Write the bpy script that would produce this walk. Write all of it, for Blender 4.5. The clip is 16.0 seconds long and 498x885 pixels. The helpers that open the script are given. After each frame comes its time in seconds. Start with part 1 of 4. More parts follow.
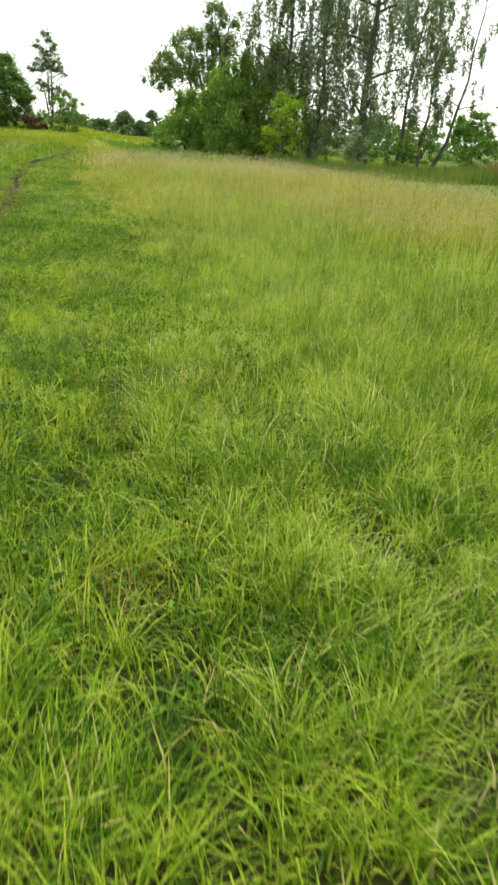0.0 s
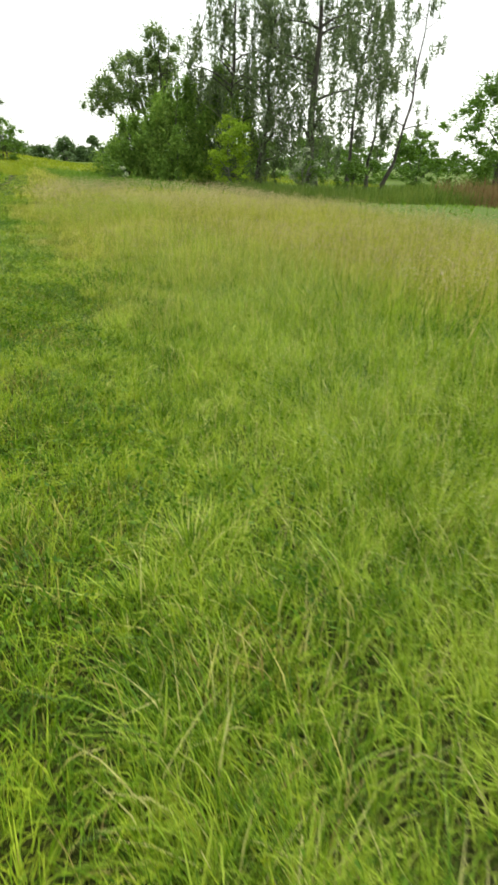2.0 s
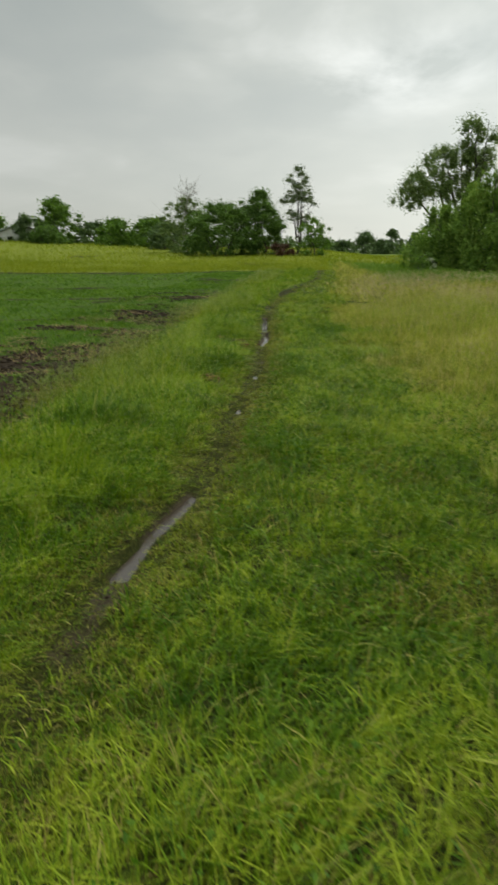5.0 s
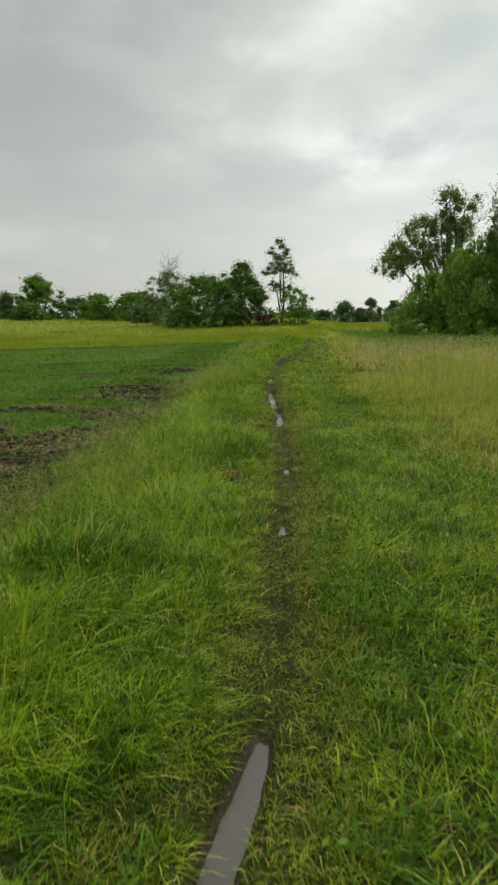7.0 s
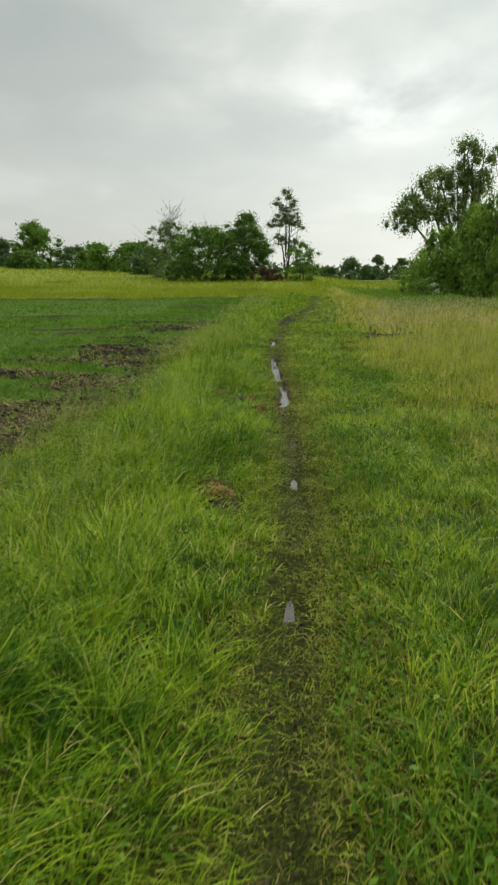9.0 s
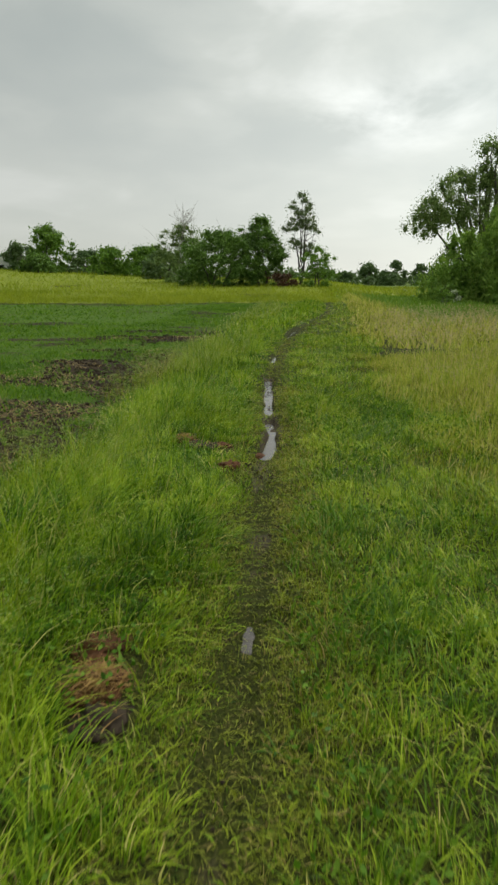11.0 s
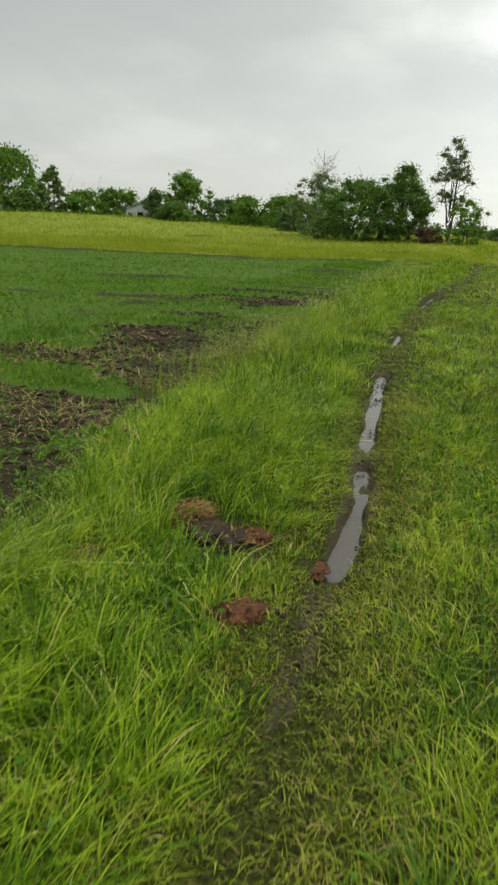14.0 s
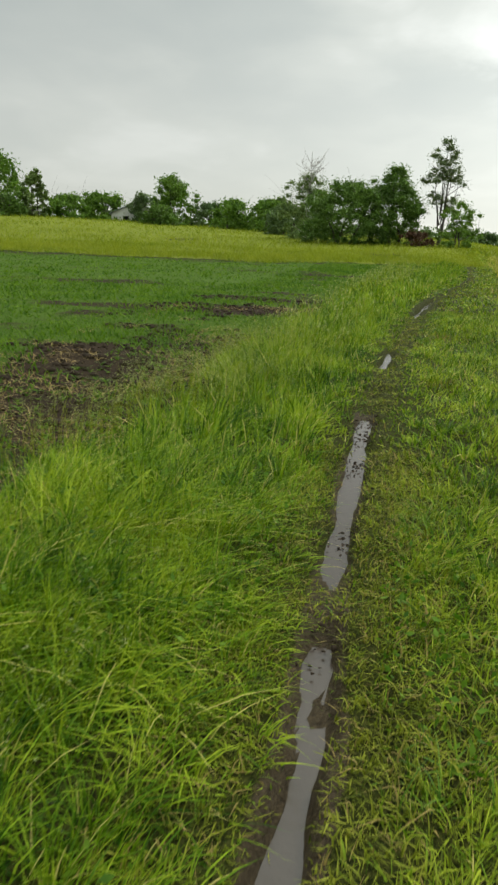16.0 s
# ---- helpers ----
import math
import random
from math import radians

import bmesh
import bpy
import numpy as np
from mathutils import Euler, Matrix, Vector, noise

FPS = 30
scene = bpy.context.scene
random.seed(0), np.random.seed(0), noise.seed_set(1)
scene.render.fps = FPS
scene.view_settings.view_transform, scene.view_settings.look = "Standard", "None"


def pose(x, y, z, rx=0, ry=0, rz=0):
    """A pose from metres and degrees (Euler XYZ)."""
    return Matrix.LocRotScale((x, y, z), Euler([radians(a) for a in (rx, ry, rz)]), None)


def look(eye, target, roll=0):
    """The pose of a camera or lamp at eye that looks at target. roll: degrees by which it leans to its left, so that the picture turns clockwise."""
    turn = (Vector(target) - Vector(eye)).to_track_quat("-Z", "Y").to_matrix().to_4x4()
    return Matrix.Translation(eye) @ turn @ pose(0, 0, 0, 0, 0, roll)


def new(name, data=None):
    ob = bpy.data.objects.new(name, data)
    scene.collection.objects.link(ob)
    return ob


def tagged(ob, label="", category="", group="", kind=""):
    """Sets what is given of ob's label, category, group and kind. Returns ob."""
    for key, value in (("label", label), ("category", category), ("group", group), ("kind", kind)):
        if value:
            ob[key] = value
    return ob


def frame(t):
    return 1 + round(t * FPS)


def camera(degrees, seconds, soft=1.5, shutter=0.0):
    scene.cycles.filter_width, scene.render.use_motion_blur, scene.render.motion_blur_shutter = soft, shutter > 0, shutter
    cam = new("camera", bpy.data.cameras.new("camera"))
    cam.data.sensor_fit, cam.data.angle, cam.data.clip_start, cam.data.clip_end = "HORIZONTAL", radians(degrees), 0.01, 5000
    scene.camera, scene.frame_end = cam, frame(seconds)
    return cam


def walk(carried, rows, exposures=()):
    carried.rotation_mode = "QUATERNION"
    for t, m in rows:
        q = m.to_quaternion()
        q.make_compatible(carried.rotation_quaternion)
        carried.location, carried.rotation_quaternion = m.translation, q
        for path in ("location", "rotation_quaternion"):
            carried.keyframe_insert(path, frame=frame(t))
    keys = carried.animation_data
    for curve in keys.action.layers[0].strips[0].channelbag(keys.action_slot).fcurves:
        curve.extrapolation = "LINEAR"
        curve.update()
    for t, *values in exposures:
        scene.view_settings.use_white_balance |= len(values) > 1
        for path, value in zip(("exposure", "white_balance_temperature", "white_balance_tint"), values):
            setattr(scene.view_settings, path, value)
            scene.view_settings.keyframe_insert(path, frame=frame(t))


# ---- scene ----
cam = camera(41.0, 16.0, soft=2.5, shutter=0.3)
PATH = [
    (0, (1.17, -7.271, 1.386), (1.669, -5.521, 0.557), 3.5),
    (0.5, (1.177, -6.708, 1.403), (1.727, -4.977, 0.566), 2.1),
    (1, (1.256, -6.167, 1.418), (1.823, -4.444, 0.576), 3.3),
    (1.5, (1.261, -5.656, 1.528), (1.991, -3.96, 0.761), 2.1),
    (2, (1.323, -5.143, 1.508), (1.95, -3.409, 0.735), 2.1),
    (2.5, (1.276, -4.571, 1.486), (1.808, -2.779, 0.775), 1.9),
    (3, (1.328, -3.985, 1.43), (1.806, -2.196, 0.676), 2.5),
    (3.5, (1.391, -3.372, 1.414), (1.733, -1.546, 0.672), 2.5),
    (4, (1.303, -2.765, 1.465), (1.769, -0.962, 0.736), 2.6),
    (4.5, (1.096, -2.407, 1.566), (1.074, -0.53, 0.875), 1.7),
    (5, (0.748, -1.866, 1.607), (0.597, 0.05, 1.052), -0.5),
    (5.2, (0.646, -1.682, 1.563), (0.385, 0.225, 1.018), -0.4),
    (7.3, (-0.011, 0.47, 1.501), (-0.041, 2.439, 1.153), -2.4),
    (7.5, (-0.082, 0.627, 1.562), (-0.009, 2.577, 1.125), -0.8),
    (8, (-0.077, 1.161, 1.511), (-0.008, 3.103, 1.04), -1.3),
    (8.2, (-0.094, 1.361, 1.475), (-0.129, 3.302, 0.992), -2.0),
    (10.3, (0.389, 3.526, 1.508), (0.216, 5.458, 1.021), 1.2),
    (10.5, (0.378, 3.751, 1.503), (0.149, 5.668, 0.982), 1.8),
    (11, (0.358, 4.284, 1.518), (0.208, 6.222, 1.047), -0.1),
    (11.5, (0.385, 4.905, 1.439), (0.114, 6.839, 1.008), 1.5),
    (12, (0.345, 5.331, 1.465), (0.068, 7.29, 1.174), 1.2),
    (12.5, (0.442, 5.744, 1.503), (0.194, 7.69, 1.115), 0.3),
    (13, (0.388, 6.331, 1.437), (0.053, 8.26, 1.031), 3.1),
    (13.5, (0.413, 6.782, 1.486), (0.068, 8.693, 1.009), 1.8),
    (14, (0.413, 7.346, 1.48), (-0.096, 9.185, 0.879), 1.7),
    (14.5, (0.323, 7.897, 1.499), (-0.179, 9.752, 0.945), 0.9),
    (15, (0.325, 8.459, 1.485), (-0.218, 10.283, 0.869), 2.9),
    (15.5, (0.267, 9.104, 1.372), (-0.254, 10.95, 0.805), 2.9),
    (16, (0.286, 9.594, 1.369), (-0.202, 11.442, 0.781), 1.5),
]
EXPOSURES = [(0, 1.12), (1.2, 1.05), (3.0, 0.98), (3.9, 0.92), (4.2, 0.86), (4.5, 0.5), (4.8, 0.18), (5.2, 0.12), (7.5, 0.18), (8.0, 0.34), (10.5, 0.26), (11.5, 0.24), (12.0, 0.10), (12.5, 0.16), (13.0, 0.22), (14.0, 0.44), (14.5, 0.38), (15.0, 0.42), (15.5, 0.56), (16.0, 0.44)]
walk(cam, [(t, look(eye, target, roll)) for t, eye, target, roll in PATH], EXPOSURES)

# ---- light: an overcast sky with broken cloud, and a soft sun behind it ----
SUN_ELEV, SUN_ROT = radians(46), radians(38)
world = bpy.data.worlds.new("sky")
scene.world = world
world.use_nodes = True


def wire(tree, a, out, b, inp):
    tree.links.new(a.outputs[out], b.inputs[inp])


def node(tree, kind, **inputs):
    n = tree.nodes.new(kind)
    for key, value in inputs.items():
        n.inputs[key.replace("_", " ")].default_value = value
    return n


def math_node(tree, op, a=None, b=None, clamp=False):
    n = tree.nodes.new("ShaderNodeMath")
    n.operation, n.use_clamp = op, clamp
    for i, v in enumerate((a, b)):
        if isinstance(v, (int, float)):
            n.inputs[i].default_value = v
        elif v is not None:
            tree.links.new(v, n.inputs[i])
    return n.outputs[0]


def ramp(tree, fac, stops):
    n = tree.nodes.new("ShaderNodeValToRGB")
    els = n.color_ramp.elements
    while len(els) < len(stops):
        els.new(0.5)
    for e, (p, c) in zip(els, stops):
        e.position, e.color = p, (*c, 1) if len(c) == 3 else c
    tree.links.new(fac, n.inputs[0])
    return n.outputs[0]


def mix(tree, fac, a, b, blend="MIX"):
    n = tree.nodes.new("ShaderNodeMix")
    n.data_type, n.blend_type = "RGBA", blend
    for sock, v in ((n.inputs[0], fac), (n.inputs[6], a), (n.inputs[7], b)):
        if isinstance(v, (int, float)):
            sock.default_value = v
        elif isinstance(v, tuple):
            sock.default_value = (*v, 1)
        else:
            tree.links.new(v, sock)
    return n.outputs[2]


def build_sky():
    t = world.node_tree
    t.nodes.clear()
    out, bg = t.nodes.new("ShaderNodeOutputWorld"), t.nodes.new("ShaderNodeBackground")
    sky = t.nodes.new("ShaderNodeTexSky")
    sky.sky_type, sky.sun_disc, sky.sun_elevation, sky.sun_rotation = "NISHITA", False, SUN_ELEV, SUN_ROT
    coord, sep = t.nodes.new("ShaderNodeTexCoord"), t.nodes.new("ShaderNodeSeparateXYZ")
    wire(t, coord, "Generated", sep, 0)
    x, y, z = sep.outputs
    up = math_node(t, "MAXIMUM", z, 0.0)
    # cloud sheet seen from below: directions thrown onto a level plane
    den = math_node(t, "ADD", up, 0.22)
    comb = t.nodes.new("ShaderNodeCombineXYZ")
    t.links.new(math_node(t, "DIVIDE", x, den), comb.inputs[0])
    t.links.new(math_node(t, "DIVIDE", y, den), comb.inputs[1])
    big = node(t, "ShaderNodeTexNoise", Scale=0.9, Detail=6.0, Roughness=0.46, Distortion=0.1)
    fine = node(t, "ShaderNodeTexNoise", Scale=2.3, Detail=7.0, Roughness=0.52, Distortion=0.35)
    wire(t, comb, 0, big, 0)
    wire(t, comb, 0, fine, 0)
    heap = math_node(t, "ADD", math_node(t, "MULTIPLY", big.outputs[0], 0.74), math_node(t, "MULTIPLY", fine.outputs[0], 0.26))
    grey = ramp(t, heap, [(0.34, (0.43, 0.50, 0.480)), (0.46, (0.57, 0.625, 0.580)), (0.54, (0.77, 0.81, 0.735)), (0.62, (1.2, 1.22, 1.15))])
    # pale veil near the horizon, and an overcast dome three times as bright overhead
    veil = ramp(t, up, [(0.0, (0.9, 0.9, 0.9)), (0.17, (0.70, 0.70, 0.70)), (0.40, (0.08, 0.08, 0.08))])
    cloud = mix(t, veil, grey, (0.80, 0.825, 0.76))
    dome = math_node(t, "ADD", 0.82, math_node(t, "MULTIPLY", math_node(t, "MAXIMUM", math_node(t, "SUBTRACT", up, 0.40), 0.0), 3.7))
    # the sheet is thinner towards the sun
    toward = math_node(t, "ADD", math_node(t, "MULTIPLY", x, math.sin(SUN_ROT)), math_node(t, "MULTIPLY", y, math.cos(SUN_ROT)))
    glow = math_node(t, "ADD", 0.72, math_node(t, "MULTIPLY", math_node(t, "POWER", math_node(t, "MAXIMUM", toward, 0.0), 4.0), 0.72))
    cloud = mix(t, 1.0, cloud, math_node(t, "MULTIPLY", dome, glow), "MULTIPLY")
    across = math_node(t, "DIVIDE", math_node(t, "SUBTRACT", x, 0.12), 0.12)
    above = math_node(t, "DIVIDE", math_node(t, "SUBTRACT", z, 0.222), 0.042)
    far_out = math_node(t, "ADD", math_node(t, "MULTIPLY", across, across), math_node(t, "MULTIPLY", above, above))
    gap = math_node(t, "MULTIPLY", math_node(t, "EXPONENT", math_node(t, "MULTIPLY", far_out, -1.0)), math_node(t, "GREATER_THAN", y, 0.0))
    thin = math_node(t, "MULTIPLY", math_node(t, "SUBTRACT", fine.outputs[0], 0.40), 3.2, True)
    cloud = mix(t, math_node(t, "MULTIPLY", gap, thin, True), cloud, (1.25, 1.27, 1.22))
    clear = mix(t, 1.0, sky.outputs[0], (0.07, 0.07, 0.07), "MULTIPLY")
    wire_mix = mix(t, 0.90, clear, cloud)
    t.links.new(wire_mix, bg.inputs[0])
    bg.inputs[1].default_value = 1.0
    wire(t, bg, 0, out, 0)


build_sky()
sun = new("sun", bpy.data.lights.new("sun", "SUN"))
sun.data.energy, sun.data.angle, sun.data.color = 1.5, radians(12), (1.0, 0.96, 0.86)
sun.matrix_world = look((0, 0, 40), (-math.cos(SUN_ELEV) * math.sin(SUN_ROT), -math.cos(SUN_ELEV) * math.cos(SUN_ROT), 40 - math.sin(SUN_ELEV)))


# ---- materials ----
def material(name):
    m = bpy.data.materials.new(name)
    m.use_nodes = True
    t = m.node_tree
    return m, t, t.nodes["Principled BSDF"], t.nodes["Material Output"]


def leafy(name, dark, mid, light, scale=0.6, through_light=0.34, rough=0.5, dry=None, dry_amount=0.0, gloss=0.13):
    """Blades and leaves: hue by plant and by patch, with light coming through."""
    m, t, p, out = material(name)
    geo = t.nodes.new("ShaderNodeNewGeometry")
    patch = node(t, "ShaderNodeTexNoise", Scale=scale, Detail=4.0, Roughness=0.6)
    wire(t, geo, "Position", patch, 0)
    tuft = node(t, "ShaderNodeTexNoise", Scale=scale * 6.5, Detail=2.0, Roughness=0.5)
    wire(t, geo, "Position", tuft, 0)
    patches = math_node(t, "ADD", math_node(t, "MULTIPLY", patch.outputs[0], 1.1), math_node(t, "MULTIPLY", tuft.outputs[0], 1.0))
    f = math_node(t, "ADD", math_node(t, "MULTIPLY", geo.outputs["Random Per Island"], 0.5), math_node(t, "SUBTRACT", patches, 0.80))
    col = ramp(t, f, [(0.22, dark), (0.5, mid), (0.78, light)])
    if dry:
        pick = math_node(t, "GREATER_THAN", math_node(t, "FRACT", math_node(t, "MULTIPLY", geo.outputs["Random Per Island"], 37.0)), 1.0 - dry_amount)
        col = mix(t, pick, col, dry)
    t.links.new(col, p.inputs["Base Color"])
    p.inputs["Roughness"].default_value = rough
    p.inputs["Specular IOR Level"].default_value = gloss
    tr = t.nodes.new("ShaderNodeBsdfTranslucent")
    t.links.new(mix(t, 1.0, col, (1.15, 1.2, 0.7), "MULTIPLY"), tr.inputs[0])
    ms = t.nodes.new("ShaderNodeMixShader")
    ms.inputs[0].default_value = through_light
    wire(t, p, 0, ms, 1)
    wire(t, tr, 0, ms, 2)
    wire(t, ms, 0, out, 0)
    return m


M_TRACK = leafy("track grass", (0.030, 0.080, 0.003), (0.140, 0.240, 0.010), (0.315, 0.39, 0.028), 1.3, 0.24, dry=(0.40, 0.36, 0.10), dry_amount=0.05, rough=0.40, gloss=0.1)
M_TRODDEN = leafy("trodden grass", (0.040, 0.058, 0.004), (0.145, 0.175, 0.012), (0.24, 0.265, 0.028), 1.6, 0.2, dry=(0.26, 0.20, 0.065), dry_amount=0.12, rough=0.5, gloss=0.1)
M_VERGE = leafy("verge grass", (0.018, 0.066, 0.002), (0.132, 0.238, 0.008), (0.295, 0.385, 0.024), 1.1, 0.24, dry=(0.46, 0.42, 0.13), dry_amount=0.05, rough=0.40, gloss=0.1)
M_MEADOW = leafy("meadow grass", (0.050, 0.120, 0.006), (0.20, 0.30, 0.022), (0.38, 0.46, 0.065), 1.0, 0.34, dry=(0.46, 0.43, 0.17), dry_amount=0.08, rough=0.42, gloss=0.1)
M_GOLD = leafy("ripening meadow grass", (0.115, 0.145, 0.016), (0.275, 0.30, 0.042), (0.44, 0.44, 0.10), 0.8, 0.38, dry=(0.46, 0.38, 0.17), dry_amount=0.18, gloss=0.1)
M_SEED = leafy("seed heads", (0.27, 0.215, 0.13), (0.36, 0.295, 0.19), (0.45, 0.38, 0.26), 0.25, 0.35)
M_PANICLE = leafy("grass panicles", (0.20, 0.25, 0.085), (0.30, 0.345, 0.14), (0.43, 0.46, 0.23), 0.9, 0.4)
M_CROP = leafy("field seedlings", (0.035, 0.09, 0.007), (0.075, 0.155, 0.010), (0.13, 0.215, 0.018), 0.5, 0.45, gloss=0.08)
M_YELLOW = leafy("far meadow grass", (0.14, 0.185, 0.016), (0.19, 0.23, 0.021), (0.245, 0.275, 0.034), 0.15, 0.52, gloss=0.05)
M_SEDGE2 = leafy("marsh grass", (0.078, 0.156, 0.0156), (0.117, 0.2145, 0.0234), (0.182, 0.26, 0.039), 0.2)
M_STRAW = leafy("straw", (0.2, 0.14, 0.05), (0.32, 0.23, 0.085), (0.42, 0.33, 0.14), 3.0, 0.15)
M_WEED = leafy("broad leaves", (0.032, 0.085, 0.006), (0.07, 0.155, 0.010), (0.14, 0.24, 0.024), 2.0)
L_WILLOW = leafy("willow leaves", (0.0807, 0.1297, 0.0383), (0.1337, 0.2005, 0.0611), (0.2154, 0.2785, 0.1063), 0.5, 0.3)
L_OSIER = leafy("osier leaves", (0.089, 0.1619, 0.0248), (0.144, 0.2491, 0.0391), (0.2226, 0.3239, 0.0624), 0.5, 0.3)
L_BRIGHT = leafy("young maple leaves", (0.17, 0.27, 0.02), (0.27, 0.40, 0.035), (0.38, 0.50, 0.06), 0.9, 0.45)
L_BIRCH = leafy("birch leaves", (0.0812, 0.1172, 0.0541), (0.1262, 0.1714, 0.0812), (0.1984, 0.2434, 0.1262), 0.5, 0.25)
L_DARK = leafy("thicket leaves", (0.0606, 0.1154, 0.0243), (0.0973, 0.1791, 0.0346), (0.1513, 0.2518, 0.0518), 0.3, 0.25)
L_MID = leafy("shrub leaves", (0.0656, 0.1355, 0.0197), (0.1067, 0.1994, 0.0295), (0.1642, 0.2714, 0.0432), 0.3, 0.3)
# greyer, paler leaves for far trees: distance haze is put into the colour
L_FAR_HAZE = leafy("haze-tinted distant leaves", (0.0683, 0.1187, 0.0431), (0.1025, 0.159, 0.0615), (0.1365, 0.1992, 0.0799), 0.1, 0.2)
L_RED = leafy("reddish twigs", (0.06, 0.033, 0.021), (0.09, 0.048, 0.027), (0.12, 0.072, 0.036), 0.6, 0.1)
L_REED = leafy("reeds", (0.14, 0.09, 0.045), (0.20, 0.13, 0.065), (0.27, 0.19, 0.095), 0.4, 0.2)
L_SEDGE = leafy("sedge", (0.07, 0.12, 0.02), (0.11, 0.17, 0.03), (0.17, 0.21, 0.05), 0.3, 0.3)
L_BLOSSOM = leafy("white blossom", (0.18, 0.24, 0.12), (0.30, 0.36, 0.22), (0.55, 0.58, 0.46), 2.0, 0.3)


def bark(name, a, b, bands=False):
    m, t, p, out = material(name)
    geo = t.nodes.new("ShaderNodeNewGeometry")
    mp = t.nodes.new("ShaderNodeMapping")
    mp.inputs["Scale"].default_value = (9, 9, 2) if not bands else (4, 4, 14)
    wire(t, geo, "Position", mp, 0)
    n = node(t, "ShaderNodeTexNoise", Scale=1.0, Detail=6.0, Roughness=0.7)
    wire(t, mp, 0, n, 0)
    t.links.new(ramp(t, n.outputs[0], [(0.35, a), (0.62, b)]), p.inputs["Base Color"])
    p.inputs["Roughness"].default_value = 0.9
    bump = t.nodes.new("ShaderNodeBump")
    bump.inputs["Strength"].default_value = 0.6
    wire(t, n, 0, bump, "Height")
    wire(t, bump, 0, p, "Normal")
    return m


B_DARK = bark("dark bark", (0.03, 0.026, 0.02), (0.09, 0.08, 0.065))
B_GREY = bark("grey bark", (0.10, 0.095, 0.08), (0.24, 0.22, 0.19))
B_PALE = bark("weathered dead wood", (0.22, 0.21, 0.19), (0.42, 0.40, 0.37), True)


def plain(name, col, rough=0.7, var=0.25, scale=3.0, bump=0.2):
    m, t, p, out = material(name)
    geo = t.nodes.new("ShaderNodeNewGeometry")
    n = node(t, "ShaderNodeTexNoise", Scale=scale, Detail=6.0, Roughness=0.65)
    wire(t, geo, "Position", n, 0)
    lo, hi = tuple(c * (1 - var) for c in col), tuple(min(1, c * (1 + var)) for c in col)
    t.links.new(ramp(t, n.outputs[0], [(0.3, lo), (0.7, hi)]), p.inputs["Base Color"])
    p.inputs["Roughness"].default_value = rough
    p.inputs["Specular IOR Level"].default_value = 0.12 if rough > 0.5 else 0.5
    b = t.nodes.new("ShaderNodeBump")
    b.inputs["Strength"].default_value = bump
    wire(t, n, 0, b, "Height")
    wire(t, b, 0, p, "Normal")
    return m


M_SOIL = plain("damp soil", (0.03, 0.022, 0.014), 0.9, 0.5, 22.0, 0.8)
M_PEAT = plain("reddish peat", (0.068, 0.030, 0.014), 0.95, 0.75, 55.0, 1.0)
M_HAY = leafy("matted dry grass", (0.13, 0.072, 0.02), (0.23, 0.135, 0.04), (0.34, 0.22, 0.075), 14.0, 0.1)
M_WALL = plain("whitewashed wall", (0.7, 0.7, 0.68), 0.85, 0.08)
M_ROOF = plain("weathered roof sheet", (0.28, 0.31, 0.30), 0.6, 0.15)
M_GLASS = plain("dark window", (0.03, 0.035, 0.04), 0.1, 0.1)


def build_water():
    m, t, p, out = material("puddle water")
    p.inputs["Base Color"].default_value = (0.052, 0.041, 0.032, 1)
    p.inputs["Roughness"].default_value = 0.03
    p.inputs["IOR"].default_value = 1.45
    p.inputs["Specular IOR Level"].default_value = 0.85
    geo = t.nodes.new("ShaderNodeNewGeometry")
    n = node(t, "ShaderNodeTexNoise", Scale=26.0, Detail=5.0, Roughness=0.6)
    wire(t, geo, "Position", n, 0)
    b = t.nodes.new("ShaderNodeBump")
    b.inputs["Strength"].default_value, b.inputs["Distance"].default_value = 0.09, 0.02
    wire(t, n, 0, b, "Height")
    wire(t, b, 0, p, "Normal")
    return m


M_WATER = build_water()


# ---- the plan ----
EDGE_R, EDGE_L, MEADOW_END = 1.9, -1.95, 11.0      # mown track, dug field and meadow limits in x
FIELD_END = 50.0                                   # far end of the dug field in y
RUT = [(-14, -1.6), (-6, -1.0), (-2, -0.6), (0, -0.27), (1.3, -0.17), (2.5, 0.0), (4.9, 0.1), (7, 0.15), (8.6, 0.10), (10, 0.05),
       (11.2, 0.08), (12.2, -0.02), (14, -0.11), (15, -0.15), (17.6, -0.2), (19.5, -0.15), (23.4, 0.0), (26, 0.2), (32, 0.9), (38, 1.6), (60, 2.4), (200, 4.0)]
PUDDLES = [(1.2, 2.5, 0.085), (4.75, 5.1, 0.03), (6.8, 7.1, 0.03), (10.1, 11.75, 0.115), (12.15, 15.0, 0.105), (17.3, 18.6, 0.07), (23.0, 27.5, 0.10)]


def smooth(v):
    v = np.clip(v, 0, 1)
    return v * v * (3 - 2 * v)


def vnoise(x, y, scale, seed=0):
    """Smooth value noise, 0 to 1."""
    x, y = np.asarray(x, float) / scale + seed * 17.3, np.asarray(y, float) / scale + seed * 9.1
    i, j = np.floor(x), np.floor(y)
    u, v = smooth(x - i), smooth(y - j)

    def h(a, b):
        s = np.sin(a * 127.1 + b * 311.7 + seed * 74.7) * 43758.5453
        return s - np.floor(s)

    return (h(i, j) * (1 - u) + h(i + 1, j) * u) * (1 - v) + (h(i, j + 1) * (1 - u) + h(i + 1, j + 1) * u) * v


def rut_x(y):
    ys, xs = zip(*RUT)
    return np.interp(y, ys, xs) + 0.05 * (vnoise(0 * np.asarray(y, float), y, 0.9, 3) - 0.5)


